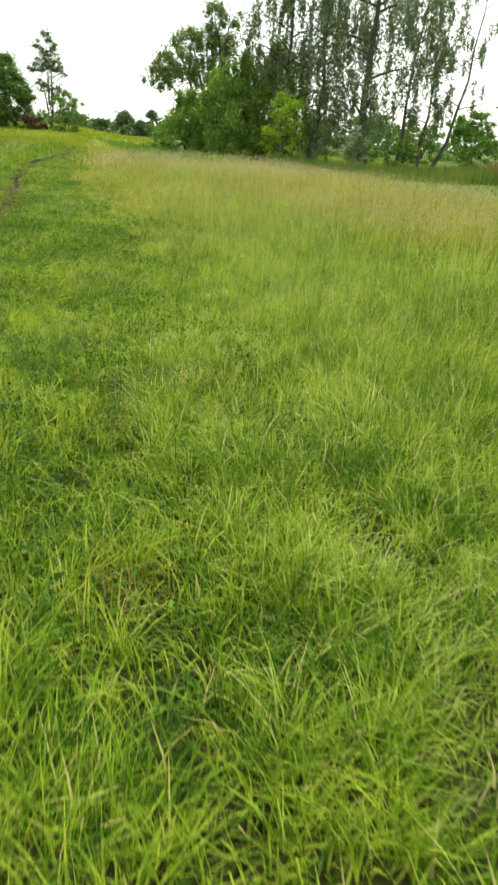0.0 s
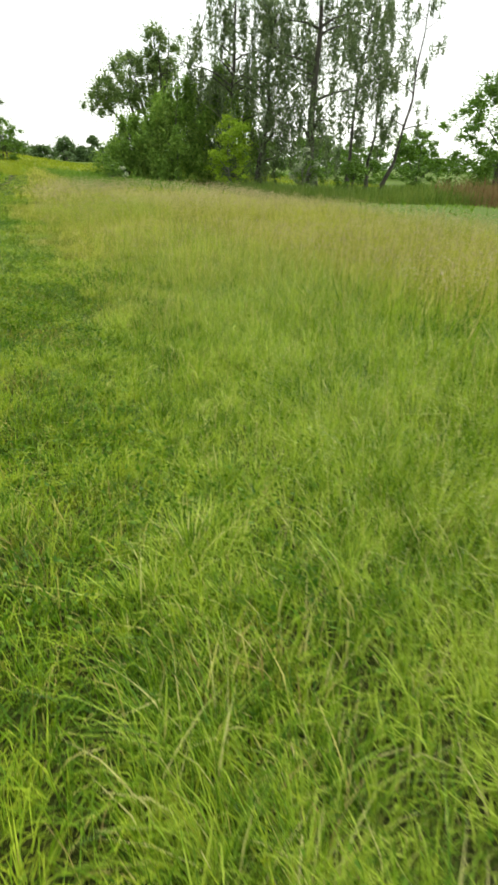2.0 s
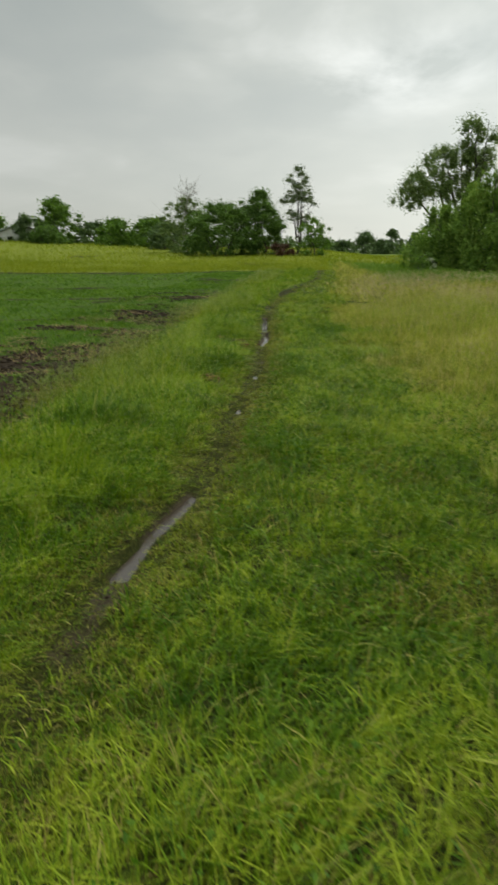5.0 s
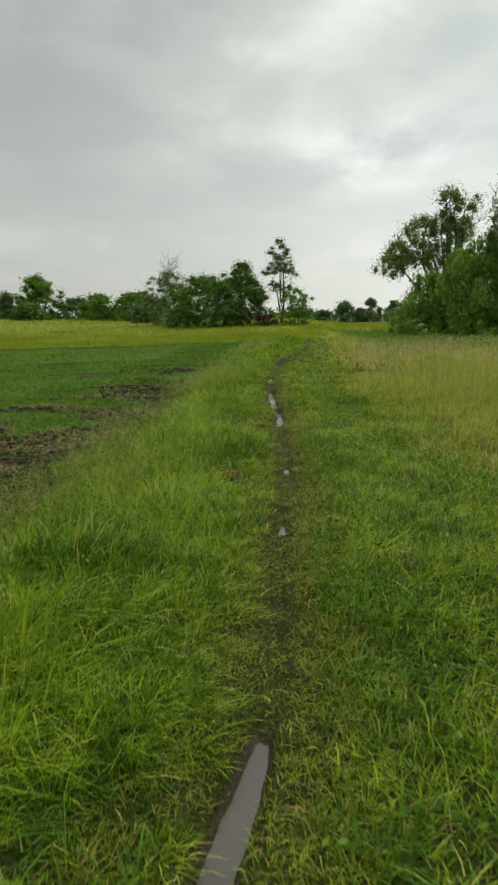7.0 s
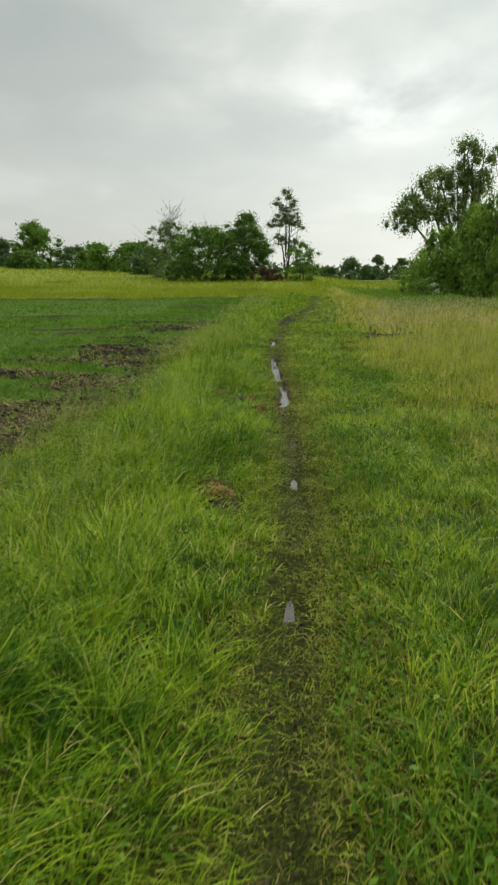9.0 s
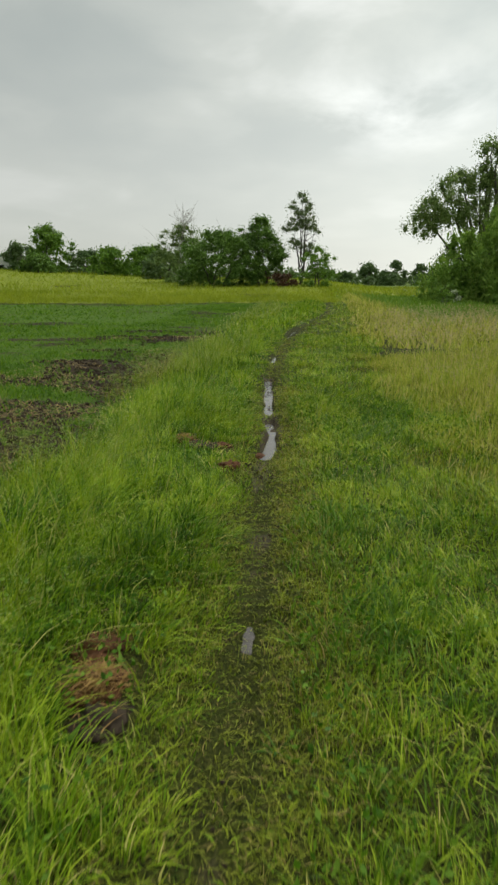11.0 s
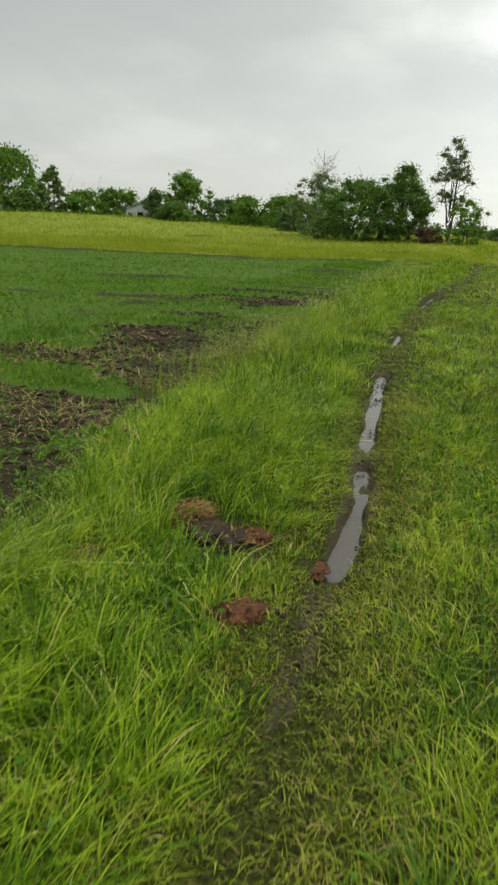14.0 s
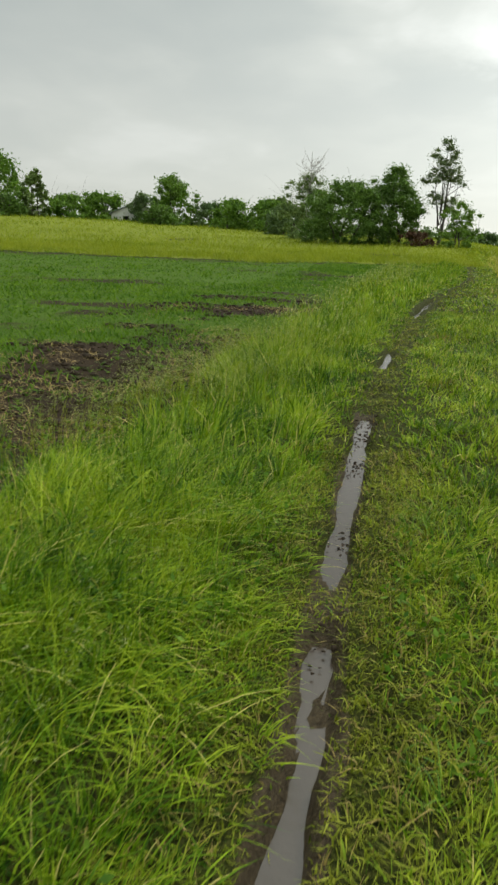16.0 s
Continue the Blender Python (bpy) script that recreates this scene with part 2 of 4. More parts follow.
def height(x, y):
    x, y = np.asarray(x, float), np.asarray(y, float)
    rise = smooth((y - 40) / 75) * (0.4 + 1.5 * smooth((14 - x) / 16) + 2.0 * smooth((-x - 4) / 70))
    dip = -0.45 * smooth((x - MEADOW_END + 0.5) / 3.0) * (1 - smooth((y - 70) / 40))
    field = -0.10 * smooth((EDGE_L + 0.2 - x) / 0.6) * (1 - smooth((y - FIELD_END) / 2))
    lump = 0.05 * (vnoise(x, y, 1.7, 1) - 0.5) + 0.16 * (vnoise(x, y, 7.0, 2) - 0.5) * smooth((np.abs(x) - 2) / 3)
    d = np.abs(x - rut_x(y))
    deep = 0.035 + 0.02 * (vnoise(x, y, 0.5, 5) - 0.5)
    for a, b, w in PUDDLES:
        deep = deep + 0.05 * min(1, w / 0.1) * smooth((y - a + 0.15) / 0.3) * smooth((b + 0.15 - y) / 0.3)
    wide = 0.066 + 0.05 * (vnoise(x, y, 0.45, 6) - 0.5)
    rut = -deep * (1 - smooth((d - wide * 0.45) / wide)) * (1 - smooth((y - 60) / 20))
    near = 1 - smooth((d - 0.2) / 0.5)
    crumb = (0.022 * (vnoise(x, y, 0.07, 7) - 0.5) + 0.034 * (vnoise(x, y, 0.2, 9) - 0.5)) * near
    return rise + dip + field + lump * (1 - near) + rut + crumb


# bare, turned patches of the field: x, y and half widths
BARE = [(-3.3, 6.3, 0.75, 1.1), (-3.5, 8.3, 0.95, 1.0), (-2.75, 9.9, 0.6, 0.9), (-2.7, 12.2, 0.62, 0.75), (-4.0, 13.0, 1.2, 0.45), (-2.15, 10.9, 0.45, 0.5), (-1.72, 10.1, 0.3, 0.4),
        (-2.45, 14.2, 0.45, 0.6), (-3.1, 16.6, 0.75, 0.7), (-2.1, 16.3, 0.25, 0.6), (-2.2, 18.6, 0.5, 0.7), (-3.9, 17.3, 0.6, 0.5), (-1.95, 22.8, 0.4, 1.0), (-3.2, 23.1, 0.5, 0.6)]


def turned(x, y):
    """Where the turned patches lie, 0 to 1."""
    spot = 0 * np.asarray(x, float)
    for cx, cy, rx, ry in BARE:
        spot = np.maximum(spot, np.exp(-((x - cx) / rx) ** 2 - ((y - cy) / ry) ** 2))
    return spot


def bareness(x, y):
    """How bare the dug field is, 0 to 1: mostly along its edge, in patches further in."""
    b = vnoise(x, y, 2.6, 71) * 0.42 + vnoise(x, y, 0.8, 72) * 0.32 + vnoise(x, y, 0.27, 75) * 0.26
    edge = np.exp(-((np.asarray(x, float) - EDGE_L + 0.9) / 0.75) ** 2) * smooth((26 - np.asarray(y, float)) / 10)
    b = b + 0.3 * smooth((vnoise(np.asarray(x, float) * 0.22, y, 1.1, 76) - 0.72) / 0.14) * smooth((np.asarray(y, float) - 9) / 6)
    bank = np.exp(-((np.asarray(y, float) - FIELD_END + 0.6) / 0.9) ** 2)
    x, y = np.asarray(x, float), np.asarray(y, float)
    return np.clip(0.7 * turned(x, y) * (0.4 + 1.2 * b) + (b - 0.30) * (0.72 + 0.28 * smooth((np.asarray(x, float) + 8) / 4)) + 0.12 * edge + 0.1 * bank, 0, 1)


def mesh_of(name, verts, faces, mat, shade=False):
    """A mesh from arrays: verts n x 3, faces m x 3 or m x 4."""
    me = bpy.data.meshes.new(name)
    verts, faces = np.asarray(verts, np.float32), np.asarray(faces, np.int32)
    m, k = faces.shape
    me.vertices.add(len(verts))
    me.vertices.foreach_set("co", verts.ravel())
    me.loops.add(m * k)
    me.loops.foreach_set("vertex_index", faces.ravel())
    me.polygons.add(m)
    me.polygons.foreach_set("loop_start", np.arange(0, m * k, k, dtype=np.int32))
    me.polygons.foreach_set("loop_total", np.full(m, k, np.int32))
    if shade:
        me.polygons.foreach_set("use_smooth", np.ones(m, bool))
    me.update(calc_edges=True)
    me.materials.append(mat)
    return me


def part(name, me, parent, label=""):
    ob = new(name, me)
    ob.parent = parent
    return tagged(ob, label) if label else ob


# ---- ground ----
def ground_material():
    m, t, p, out = material("ground")
    geo, sep = t.nodes.new("ShaderNodeNewGeometry"), t.nodes.new("ShaderNodeSeparateXYZ")
    wire(t, geo, "Position", sep, 0)
    x, y, _ = sep.outputs
    n1 = node(t, "ShaderNodeTexNoise", Scale=0.8, Detail=6.0, Roughness=0.65)
    n2 = node(t, "ShaderNodeTexNoise", Scale=11.0, Detail=6.0, Roughness=0.7)
    n3 = node(t, "ShaderNodeTexNoise", Scale=0.09, Detail=5.0, Roughness=0.6)
    for n in (n1, n2, n3):
        wire(t, geo, "Position", n, 0)
    wob = math_node(t, "MULTIPLY", math_node(t, "SUBTRACT", n1.outputs[0], 0.5), 1.6)
    n4 = node(t, "ShaderNodeTexNoise", Scale=70.0, Detail=4.0, Roughness=0.75)
    wire(t, geo, "Position", n4, 0)
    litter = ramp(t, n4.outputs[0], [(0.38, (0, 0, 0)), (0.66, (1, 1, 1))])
    # thatch litter; its near-black tone paints in the shade of gaps between blades
    gap_shaded_thatch = mix(t, litter, (0.006, 0.010, 0.0015), mix(t, n2.outputs[0], (0.030, 0.044, 0.005), (0.085, 0.080, 0.020)))
    soil = mix(t, litter, (0.010, 0.007, 0.004), mix(t, n2.outputs[0], (0.022, 0.015, 0.009), (0.075, 0.050, 0.028)))
    crop = mix(t, n2.outputs[0], (0.03, 0.062, 0.006), (0.07, 0.125, 0.012))
    sa = t.nodes.new("ShaderNodeAttribute")
    sa.attribute_name = "soil"
    cover = math_node(t, "ADD", sa.outputs["Fac"], math_node(t, "MULTIPLY", n2.outputs[0], 0.25))
    field = mix(t, ramp(t, cover, [(0.42, (0, 0, 0)), (0.56, (1, 1, 1))]), crop, soil)
    yellow = mix(t, n3.outputs[0], (0.12, 0.155, 0.016), (0.165, 0.19, 0.026))
    in_field = math_node(t, "LESS_THAN", math_node(t, "ADD", x, wob), EDGE_L)
    near = math_node(t, "LESS_THAN", math_node(t, "ADD", y, math_node(t, "MULTIPLY", wob, 2.0)), FIELD_END)
    far = mix(t, math_node(t, "GREATER_THAN", math_node(t, "ADD", y, math_node(t, "MULTIPLY", wob, 2.0)), FIELD_END + 1.0), gap_shaded_thatch, yellow)
    marsh = mix(t, n3.outputs[0], (0.05, 0.085, 0.012), (0.10, 0.14, 0.024))
    far = mix(t, math_node(t, "GREATER_THAN", math_node(t, "ADD", x, wob), 10.5), far, marsh)
    far = mix(t, math_node(t, "LESS_THAN", math_node(t, "ADD", y, math_node(t, "MULTIPLY", wob, 5.0)), -12.0), far, marsh)
    dug = math_node(t, "MAXIMUM", math_node(t, "MULTIPLY", in_field, near), math_node(t, "GREATER_THAN", cover, 0.56))
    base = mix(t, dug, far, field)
    wet = t.nodes.new("ShaderNodeAttribute")
    wet.attribute_name = "mud"
    mud = mix(t, litter, (0.022, 0.017, 0.010), mix(t, n2.outputs[0], (0.040, 0.030, 0.017), (0.105, 0.080, 0.046)))
    mask = ramp(t, math_node(t, "ADD", wet.outputs["Fac"], math_node(t, "MULTIPLY", math_node(t, "SUBTRACT", n2.outputs[0], 0.5), 0.5)), [(0.40, (0, 0, 0)), (0.6, (1, 1, 1))])
    t.links.new(mix(t, mask, base, mud), p.inputs["Base Color"])
    t.links.new(math_node(t, "SUBTRACT", 0.92, math_node(t, "MULTIPLY", mask, 0.35)), p.inputs["Roughness"])
    p.inputs["Specular IOR Level"].default_value = 0.08
    b = t.nodes.new("ShaderNodeBump")
    b.inputs["Strength"].default_value, b.inputs["Distance"].default_value = 0.7, 0.03
    t.links.new(math_node(t, "ADD", n2.outputs[0], math_node(t, "MULTIPLY", n4.outputs[0], 0.6)), b.inputs["Height"])
    wire(t, b, 0, p, "Normal")
    return m


def steps(*spans):
    out = []
    for a, b, s in spans:
        out += list(np.arange(a, b - 1e-6, s))
    return np.array(out + [spans[-1][1]])


def build_ground():
    xs = steps((-1500, -300, 200), (-300, -60, 20), (-60, -12, 2), (-12, -7, 0.4), (-7, -0.8, 0.2), (-0.8, -0.45, 0.05), (-0.45, 0.4, 0.022), (0.4, 0.7, 0.05), (0.7, 3, 0.2), (3, 16, 0.65), (16, 70, 4), (70, 300, 23), (300, 1500, 200))
    ys = steps((-1500, -100, 200), (-100, -14, 8), (-14, -1, 0.4), (-1, 17, 0.09), (17, 30, 0.25), (30, 60, 1.0), (60, 130, 5), (130, 300, 20), (300, 1500, 200))
    gx, gy = np.meshgrid(xs, ys)
    v = np.stack([gx, gy, height(gx, gy)], -1).reshape(-1, 3)
    nx, ny = len(xs), len(ys)
    i = (np.arange(ny - 1)[:, None] * nx + np.arange(nx - 1)[None]).ravel()
    me = mesh_of("ground", v, np.stack([i, i + 1, i + nx + 1, i + nx], 1), ground_material(), True)
    d = np.abs(v[:, 0] - rut_x(v[:, 1]))
    mud = (1 - smooth((d - 0.01 - 0.075 * vnoise(v[:, 0], v[:, 1], 0.8, 12)) / 0.09)) * (1 - smooth((v[:, 1] - 34) / 10)) * (0.05 + 0.85 * vnoise(v[:, 0], v[:, 1], 0.5, 8) + 0.5 * vnoise(v[:, 0], v[:, 1], 0.16, 10))
    ys, ks = zip(*((-14, 0.55), (0.8, 0.6), (1.1, 1), (2.5, 1), (2.8, 0.42), (5, 0.42), (5.6, 0.44), (8.8, 0.5), (9.2, 0.85), (15, 0.85), (15.4, 0.3), (17, 0.3), (17.3, 0.45), (18.6, 0.45), (19, 0.15), (22.6, 0.15), (23, 0.35), (27.5, 0.35), (28, 0.1), (34, 0.05)))
    mud *= np.interp(v[:, 1], ys, ks)
    me.attributes.new("mud", "FLOAT", "POINT").data.foreach_set("value", mud.astype(np.float32))
    me.attributes.new("soil", "FLOAT", "POINT").data.foreach_set("value", np.where(v[:, 0] < EDGE_L, bareness(v[:, 0], v[:, 1]), 0.85 * turned(v[:, 0], v[:, 1])).astype(np.float32))
    tagged(new("ground", me), "grassy meadow ground with a dug field and a muddy rut", "ground", kind="structure")


build_ground()


def build_puddle(a, b, w):
    """Standing water in the rut: a level strip that the mud rises through at its rim."""
    y = np.arange(a - 0.1, b + 0.1, 0.05)
    cx, half = rut_x(y), np.full(len(y), 0.2) if w > 0.06 else 0.026 * np.sin(np.linspace(0.1, 3.04, len(y))) * (0.75 + 0.5 * vnoise(y, y, 0.06, 15))
    v = np.concatenate([np.stack([cx - half, y, 0 * y], 1), np.stack([cx + half, y, 0 * y], 1)])
    level = float(np.median(height(cx, y))) + (0.0145 if w > 0.11 else 0.017 if w > 0.08 else 0.006 if w > 0.04 else -0.003)
    v[:, 2] = level
    n = len(y)
    i = np.arange(n - 1)
    ob = new("puddle", mesh_of("puddle", v, np.stack([i, i + n, i + n + 1, i + 1], 1), M_WATER))
    tagged(ob, "long narrow puddle of muddy water in the rut", "puddle", "puddles along the rut")


for a, b, w in PUDDLES:
    build_puddle(a, b, w)


# ---- grasses ----
rng = np.random.default_rng(7)


def blades(x, y, h, w, bend, heading, segs=3, z=None):
    """Tapered, arching blades rooted at x, y. Gives verts and triangles."""
    n = len(x)
    z = height(x, y) - 0.01 if z is None else z
    face = heading + rng.uniform(-1.2, 1.2, n) + np.pi / 2
    side = np.stack([np.cos(face), np.sin(face)], 1)
    ahead = np.stack([np.cos(heading), np.sin(heading)], 1)
    k = 2 * segs + 1
    v = np.empty((n, k, 3), np.float32)
    for s in range(segs + 1):
        t = s / segs
        out = (bend * h * t ** 1.8)[:, None] * ahead
        zz = z + h * t * (1 - 0.45 * np.minimum(bend, 1.4) * t ** 1.2)
        half = (0.5 * w * (1 - 0.85 * t ** 1.6))[:, None] * side
        if s < segs:
            v[:, 2 * s, :2], v[:, 2 * s + 1, :2] = np.stack([x, y], 1) + out - half, np.stack([x, y], 1) + out + half
            v[:, 2 * s, 2] = v[:, 2 * s + 1, 2] = zz
        else:
            v[:, 2 * s, :2], v[:, 2 * s, 2] = np.stack([x, y], 1) + out, zz
    tri = []
    for s in range(segs):
        a = 2 * s
        tri.append((a, a + 1, a + 2))
        if s < segs - 1:
            tri.append((a + 1, a + 3, a + 2))
    f = (np.arange(n)[:, None, None] * k + np.array(tri)[None]).reshape(-1, 3)
    return v.reshape(-1, 3), f


def rhombs(c, size, stretch=1.6, droop=0.0):
    """Small leaf shapes at the points c, turned every way."""
    n = len(c)
    a = rng.normal(size=(n, 3))
    a[:, 2] -= droop
    a /= np.linalg.norm(a, axis=1)[:, None]
    b = np.cross(a, rng.normal(size=(n, 3)))
    b /= np.linalg.norm(b, axis=1)[:, None] + 1e-9
    s = (np.broadcast_to(size, n) * rng.uniform(0.6, 1.35, n))[:, None]
    v = np.stack([c - a * s * stretch * 0.5, c + b * s * 0.4, c + a * s * stretch * 0.5, c - b * s * 0.4], 1)
    return v.reshape(-1, 3), np.arange(4 * n).reshape(n, 4)


def join(pieces):
    vs, fs, off = [], [], 0
    for v, f in pieces:
        vs.append(v)
        fs.append(np.asarray(f) + off)
        off += len(v)
    return np.concatenate(vs), np.concatenate(fs)


def scatter(x0, x1, y0, y1, per_m2):
    n = int((x1 - x0) * (y1 - y0) * per_m2)
    return rng.uniform(x0, x1, n), rng.uniform(y0, y1, n)


def winding(x, y, scale=1.2, seed=11):
    return 2 * np.pi * 1.5 * vnoise(x, y, scale, seed)


def drift(y):
    """The track bears to the right as it nears the thicket."""
    return np.interp(y, (25, 38, 60, 90), (0, 1.4, 2.2, 2.8))


def rag(x, y, amount=0.5):
    """Uneven border: x shifted by noise."""
    return x + amount * (vnoise(x, y, 1.1, 21) - 0.5) + amount * (vnoise(x, y, 0.35, 22) - 0.5)


def off_rut(x, y, wide=0.085):
    d = np.abs(x - rut_x(y))
    wet = np.zeros(len(x))
    for a, b, w in PUDDLES:
        wet = np.maximum(wet, smooth((y - a + 0.1) / 0.2) * smooth((b + 0.1 - y) / 0.2) * min(1, w / 0.1))
    rim = (wide * (0.35 + 0.9 * vnoise(x, y, 0.35, 31)) + 0.05 * rng.uniform(0, 1, len(x))) * (1 - wet) + wet * (0.075 + 0.12 * smooth((y - 15) / 6) + 0.03 * rng.uniform(-1, 1, len(x)))
    return (d > rim * (1 - smooth((y - 15) / 3) * 0.7 * (1 - wet))) | ((rng.uniform(0, 1, len(x)) < 0.5 * vnoise(x, y, 0.5, 32) + 0.12) & (wet < 0.2))


def stuff(name, pieces, mat, label, category):
    v, f = join(pieces)
    return tagged(new(name, mesh_of(name, v, f, mat)), label, category, kind="stuff")


CLODS = [(-0.40, 6.58, 0.27), (-0.34, 6.30, 0.22), (-0.74, 10.40, 0.22), (-0.56, 10.2, 0.24), (-0.40, 10.22, 0.22), (-0.22, 9.60, 0.15), (-1.08, 9.86, 0.16), (-0.06, 10.15, 0.09)]


def clear_of_clods(x, y):
    ok = np.ones(len(x), bool)
    for cx, cy, r in CLODS:
        ok &= (x - cx) ** 2 + ((y - cy) * 0.8) ** 2 > (r * (0.5 + 0.55 * rng.uniform(0, 1, len(x)))) ** 2
    return ok


WIND = np.array([0.85, 0.35])       # the way in which the wet grass leans


def tufts(x, y, h, per, spread, w, lean=0.5, segs=3):
    """Tufts at x, y, each a fan of blades that opens outwards and leans with the wind."""
    h = np.repeat(np.broadcast_to(h, len(x)), per) * rng.uniform(0.35, 1.12, len(x) * per)
    n = len(h)
    off = rng.normal(0, 1, (n, 2))
    turn = np.repeat(winding(x, y, 2.2, 17) * 0.35 - 1.2, per)
    wind = np.stack([WIND[0] * np.cos(turn) - WIND[1] * np.sin(turn), WIND[0] * np.sin(turn) + WIND[1] * np.cos(turn)], 1)
    go = off + 2.2 * lean * wind + rng.normal(0, 0.5, (n, 2))
    bx, by = np.repeat(x, per) + spread * off[:, 0], np.repeat(y, per) + spread * off[:, 1]
    bend = np.clip(0.45 * np.linalg.norm(go, axis=1), 0.2, 1.2) * rng.uniform(0.6, 1.7, n)
    keep = clear_of_clods(bx, by)
    pick = lambda a: a[keep]
    return blades(pick(bx), pick(by), pick(h), w * rng.uniform(0.6, 1.5, int(keep.sum())), pick(bend), np.arctan2(go[:, 1], go[:, 0])[keep], segs)


def build_track_grass():
    out, worn = [], []
    for x0, x1, y0, y1, per, w in ((-0.7, 2.5, -6.5, 13.5, 2300, 0.0058), (-0.8, 2.6, 13.5, 24, 1100, 0.012), (-0.8, 5.4, 24, 78, 190, 0.032), (-3.5, 2.6, -11, -6.5, 400, 0.012), (-3.5, 2.6, -22, -11, 90, 0.03)):
        x, y = scatter(x0, x1, y0, y1, per)
        keep = (x > rut_x(y) - 0.05) & (rag(x, y) < EDGE_R + 0.25 + drift(y)) & off_rut(x, y)
        x, y = x[keep], y[keep]
        d = np.abs(x - rut_x(y))
        h = (0.042 + 0.06 * smooth((d - 0.1) / 0.6) * (0.4 + vnoise(x, y, 0.4, 44)) + 0.03 * smooth((1.5 - y) / 2)) * rng.uniform(0.5, 1.5, len(x))
        # the strip beside the rut is trodden short and yellowish
        pale = rng.uniform(0, 1, len(x)) < 0.7 * (1 - smooth((d - 0.08) / 0.26)) * smooth((y - 1) / 3) + 0.2 * smooth((vnoise(x, y, 1.1, 48) - 0.6) / 0.25) + 0.7 * smooth((vnoise(x, y, 0.45, 50) - 0.72) / 0.1)
        for group, pick in ((out, ~pale), (worn, pale)):
            a, b, n = x[pick], y[pick], int(pick.sum())
            group.append(blades(a, b, h[pick], w * rng.uniform(0.6, 1.6, n), rng.uniform(0.2, 1.5, n), winding(a, b) + rng.normal(0, 1.5, n), 2 if w < 0.009 else 1))
    # tufts: low beside the rut, fuller towards the meadow, with thin places between
    for y0, y1, many, per, w, segs in ((-6.5, 13.5, 74, 20, 0.0050, 3), (13.5, 24, 26, 14, 0.010, 2)):
        x, y = scatter(-0.2, 2.5, y0, y1, many)
        d = x - rut_x(y)
        thick = vnoise(x, y, 0.7, 43) * 0.65 + vnoise(x, y, 0.25, 49) * 0.45
        keep = (d > 0.2 + 0.12 * thick) & (rag(x, y) < EDGE_R + 0.3) & (rng.uniform(0, 1, len(x)) < np.maximum(smooth((thick - 0.22) / 0.4), 0.65 * smooth((1.5 - y) / 2)))
        x, y, d, thick = x[keep], y[keep], d[keep], thick[keep]
        out.append(tufts(x, y, 0.055 + 0.15 * smooth((d - 0.15) / 0.6) * smooth(thick + 0.1) + 0.035 * smooth((2 - y) / 3), per, 0.028, w, 0.6, segs))
    # close trodden growth along the rut's rims
    x, y = scatter(-0.45, 0.6, -0.5, 14, 5200)
    x = x + rut_x(y)
    d = np.abs(x - rut_x(y))
    keep = off_rut(x, y, 0.06) & (rng.uniform(0, 1, len(x)) < 1.15 - 1.6 * d) & clear_of_clods(x, y)
    x, y, d = x[keep], y[keep], d[keep]
    worn.append(blades(x, y, (0.02 + 0.045 * smooth(d / 0.35)) * rng.uniform(0.6, 1.7, len(x)), rng.uniform(0.0035, 0.007, len(x)), rng.uniform(0.3, 1.8, len(x)), rng.uniform(0, 6.28, len(x)), 2))
    # sparse low blades trodden into the mud, and bits of dry grass
    x, y = scatter(-0.2, 0.2, -0.5, 27, 2600)
    x = x + rut_x(y)
    keep = vnoise(x, y, 0.4, 46) + 0.5 * vnoise(x, y, 0.12, 47) > 0.4
    for a, b, w in PUDDLES:
        keep &= (y < a) | (y > b) | (w < 0.04)
    x, y = x[keep], y[keep]
    worn.append(blades(x, y, rng.uniform(0.015, 0.05, len(x)), rng.uniform(0.003, 0.006, len(x)), rng.uniform(0.8, 2.2, len(x)), rng.uniform(0, 6.28, len(x)), 2))
    # a few longer arching blades above the trodden ones
    x, y = scatter(0.3, 2.3, -6, 13, 60)
    keep = (x > rut_x(y) + 0.45) & (vnoise(x, y, 0.6, 45) > 0.45)
    x, y = x[keep], y[keep]
    out.append(blades(x, y, rng.uniform(0.14, 0.27, len(x)), rng.uniform(0.004, 0.008, len(x)), rng.uniform(0.5, 1.3, len(x)), 0.4 + rng.normal(0, 1.0, len(x)), 4))
    stuff("track_grass", out, M_TRACK, "short green grass in low tufts along the mown track", "grass")
    stuff("trodden_grass", worn, M_TRODDEN, "trodden yellowish stubble of grass beside the rut", "grass")


def verge_height(x, y):
    """Height of the grass between rut and field: low at the rut, full in the middle, low again by the bare soil."""
    d = rut_x(y) - x
    tall = smooth(vnoise(x, y, 0.6, 51) * 0.65 + vnoise(x, y, 0.22, 54) * 0.55 - 0.1)
    full = 0.07 + (0.07 + 0.18 * tall) * smooth((d - 0.12) / 0.45) + (0.07 + 0.13 * tall) * smooth((d - 0.6) / 0.5)
    return full * (1 - 0.55 * smooth((d - 1.35) / 0.6)) * (1 - 0.6 * smooth(1.6 * turned(x, y)))


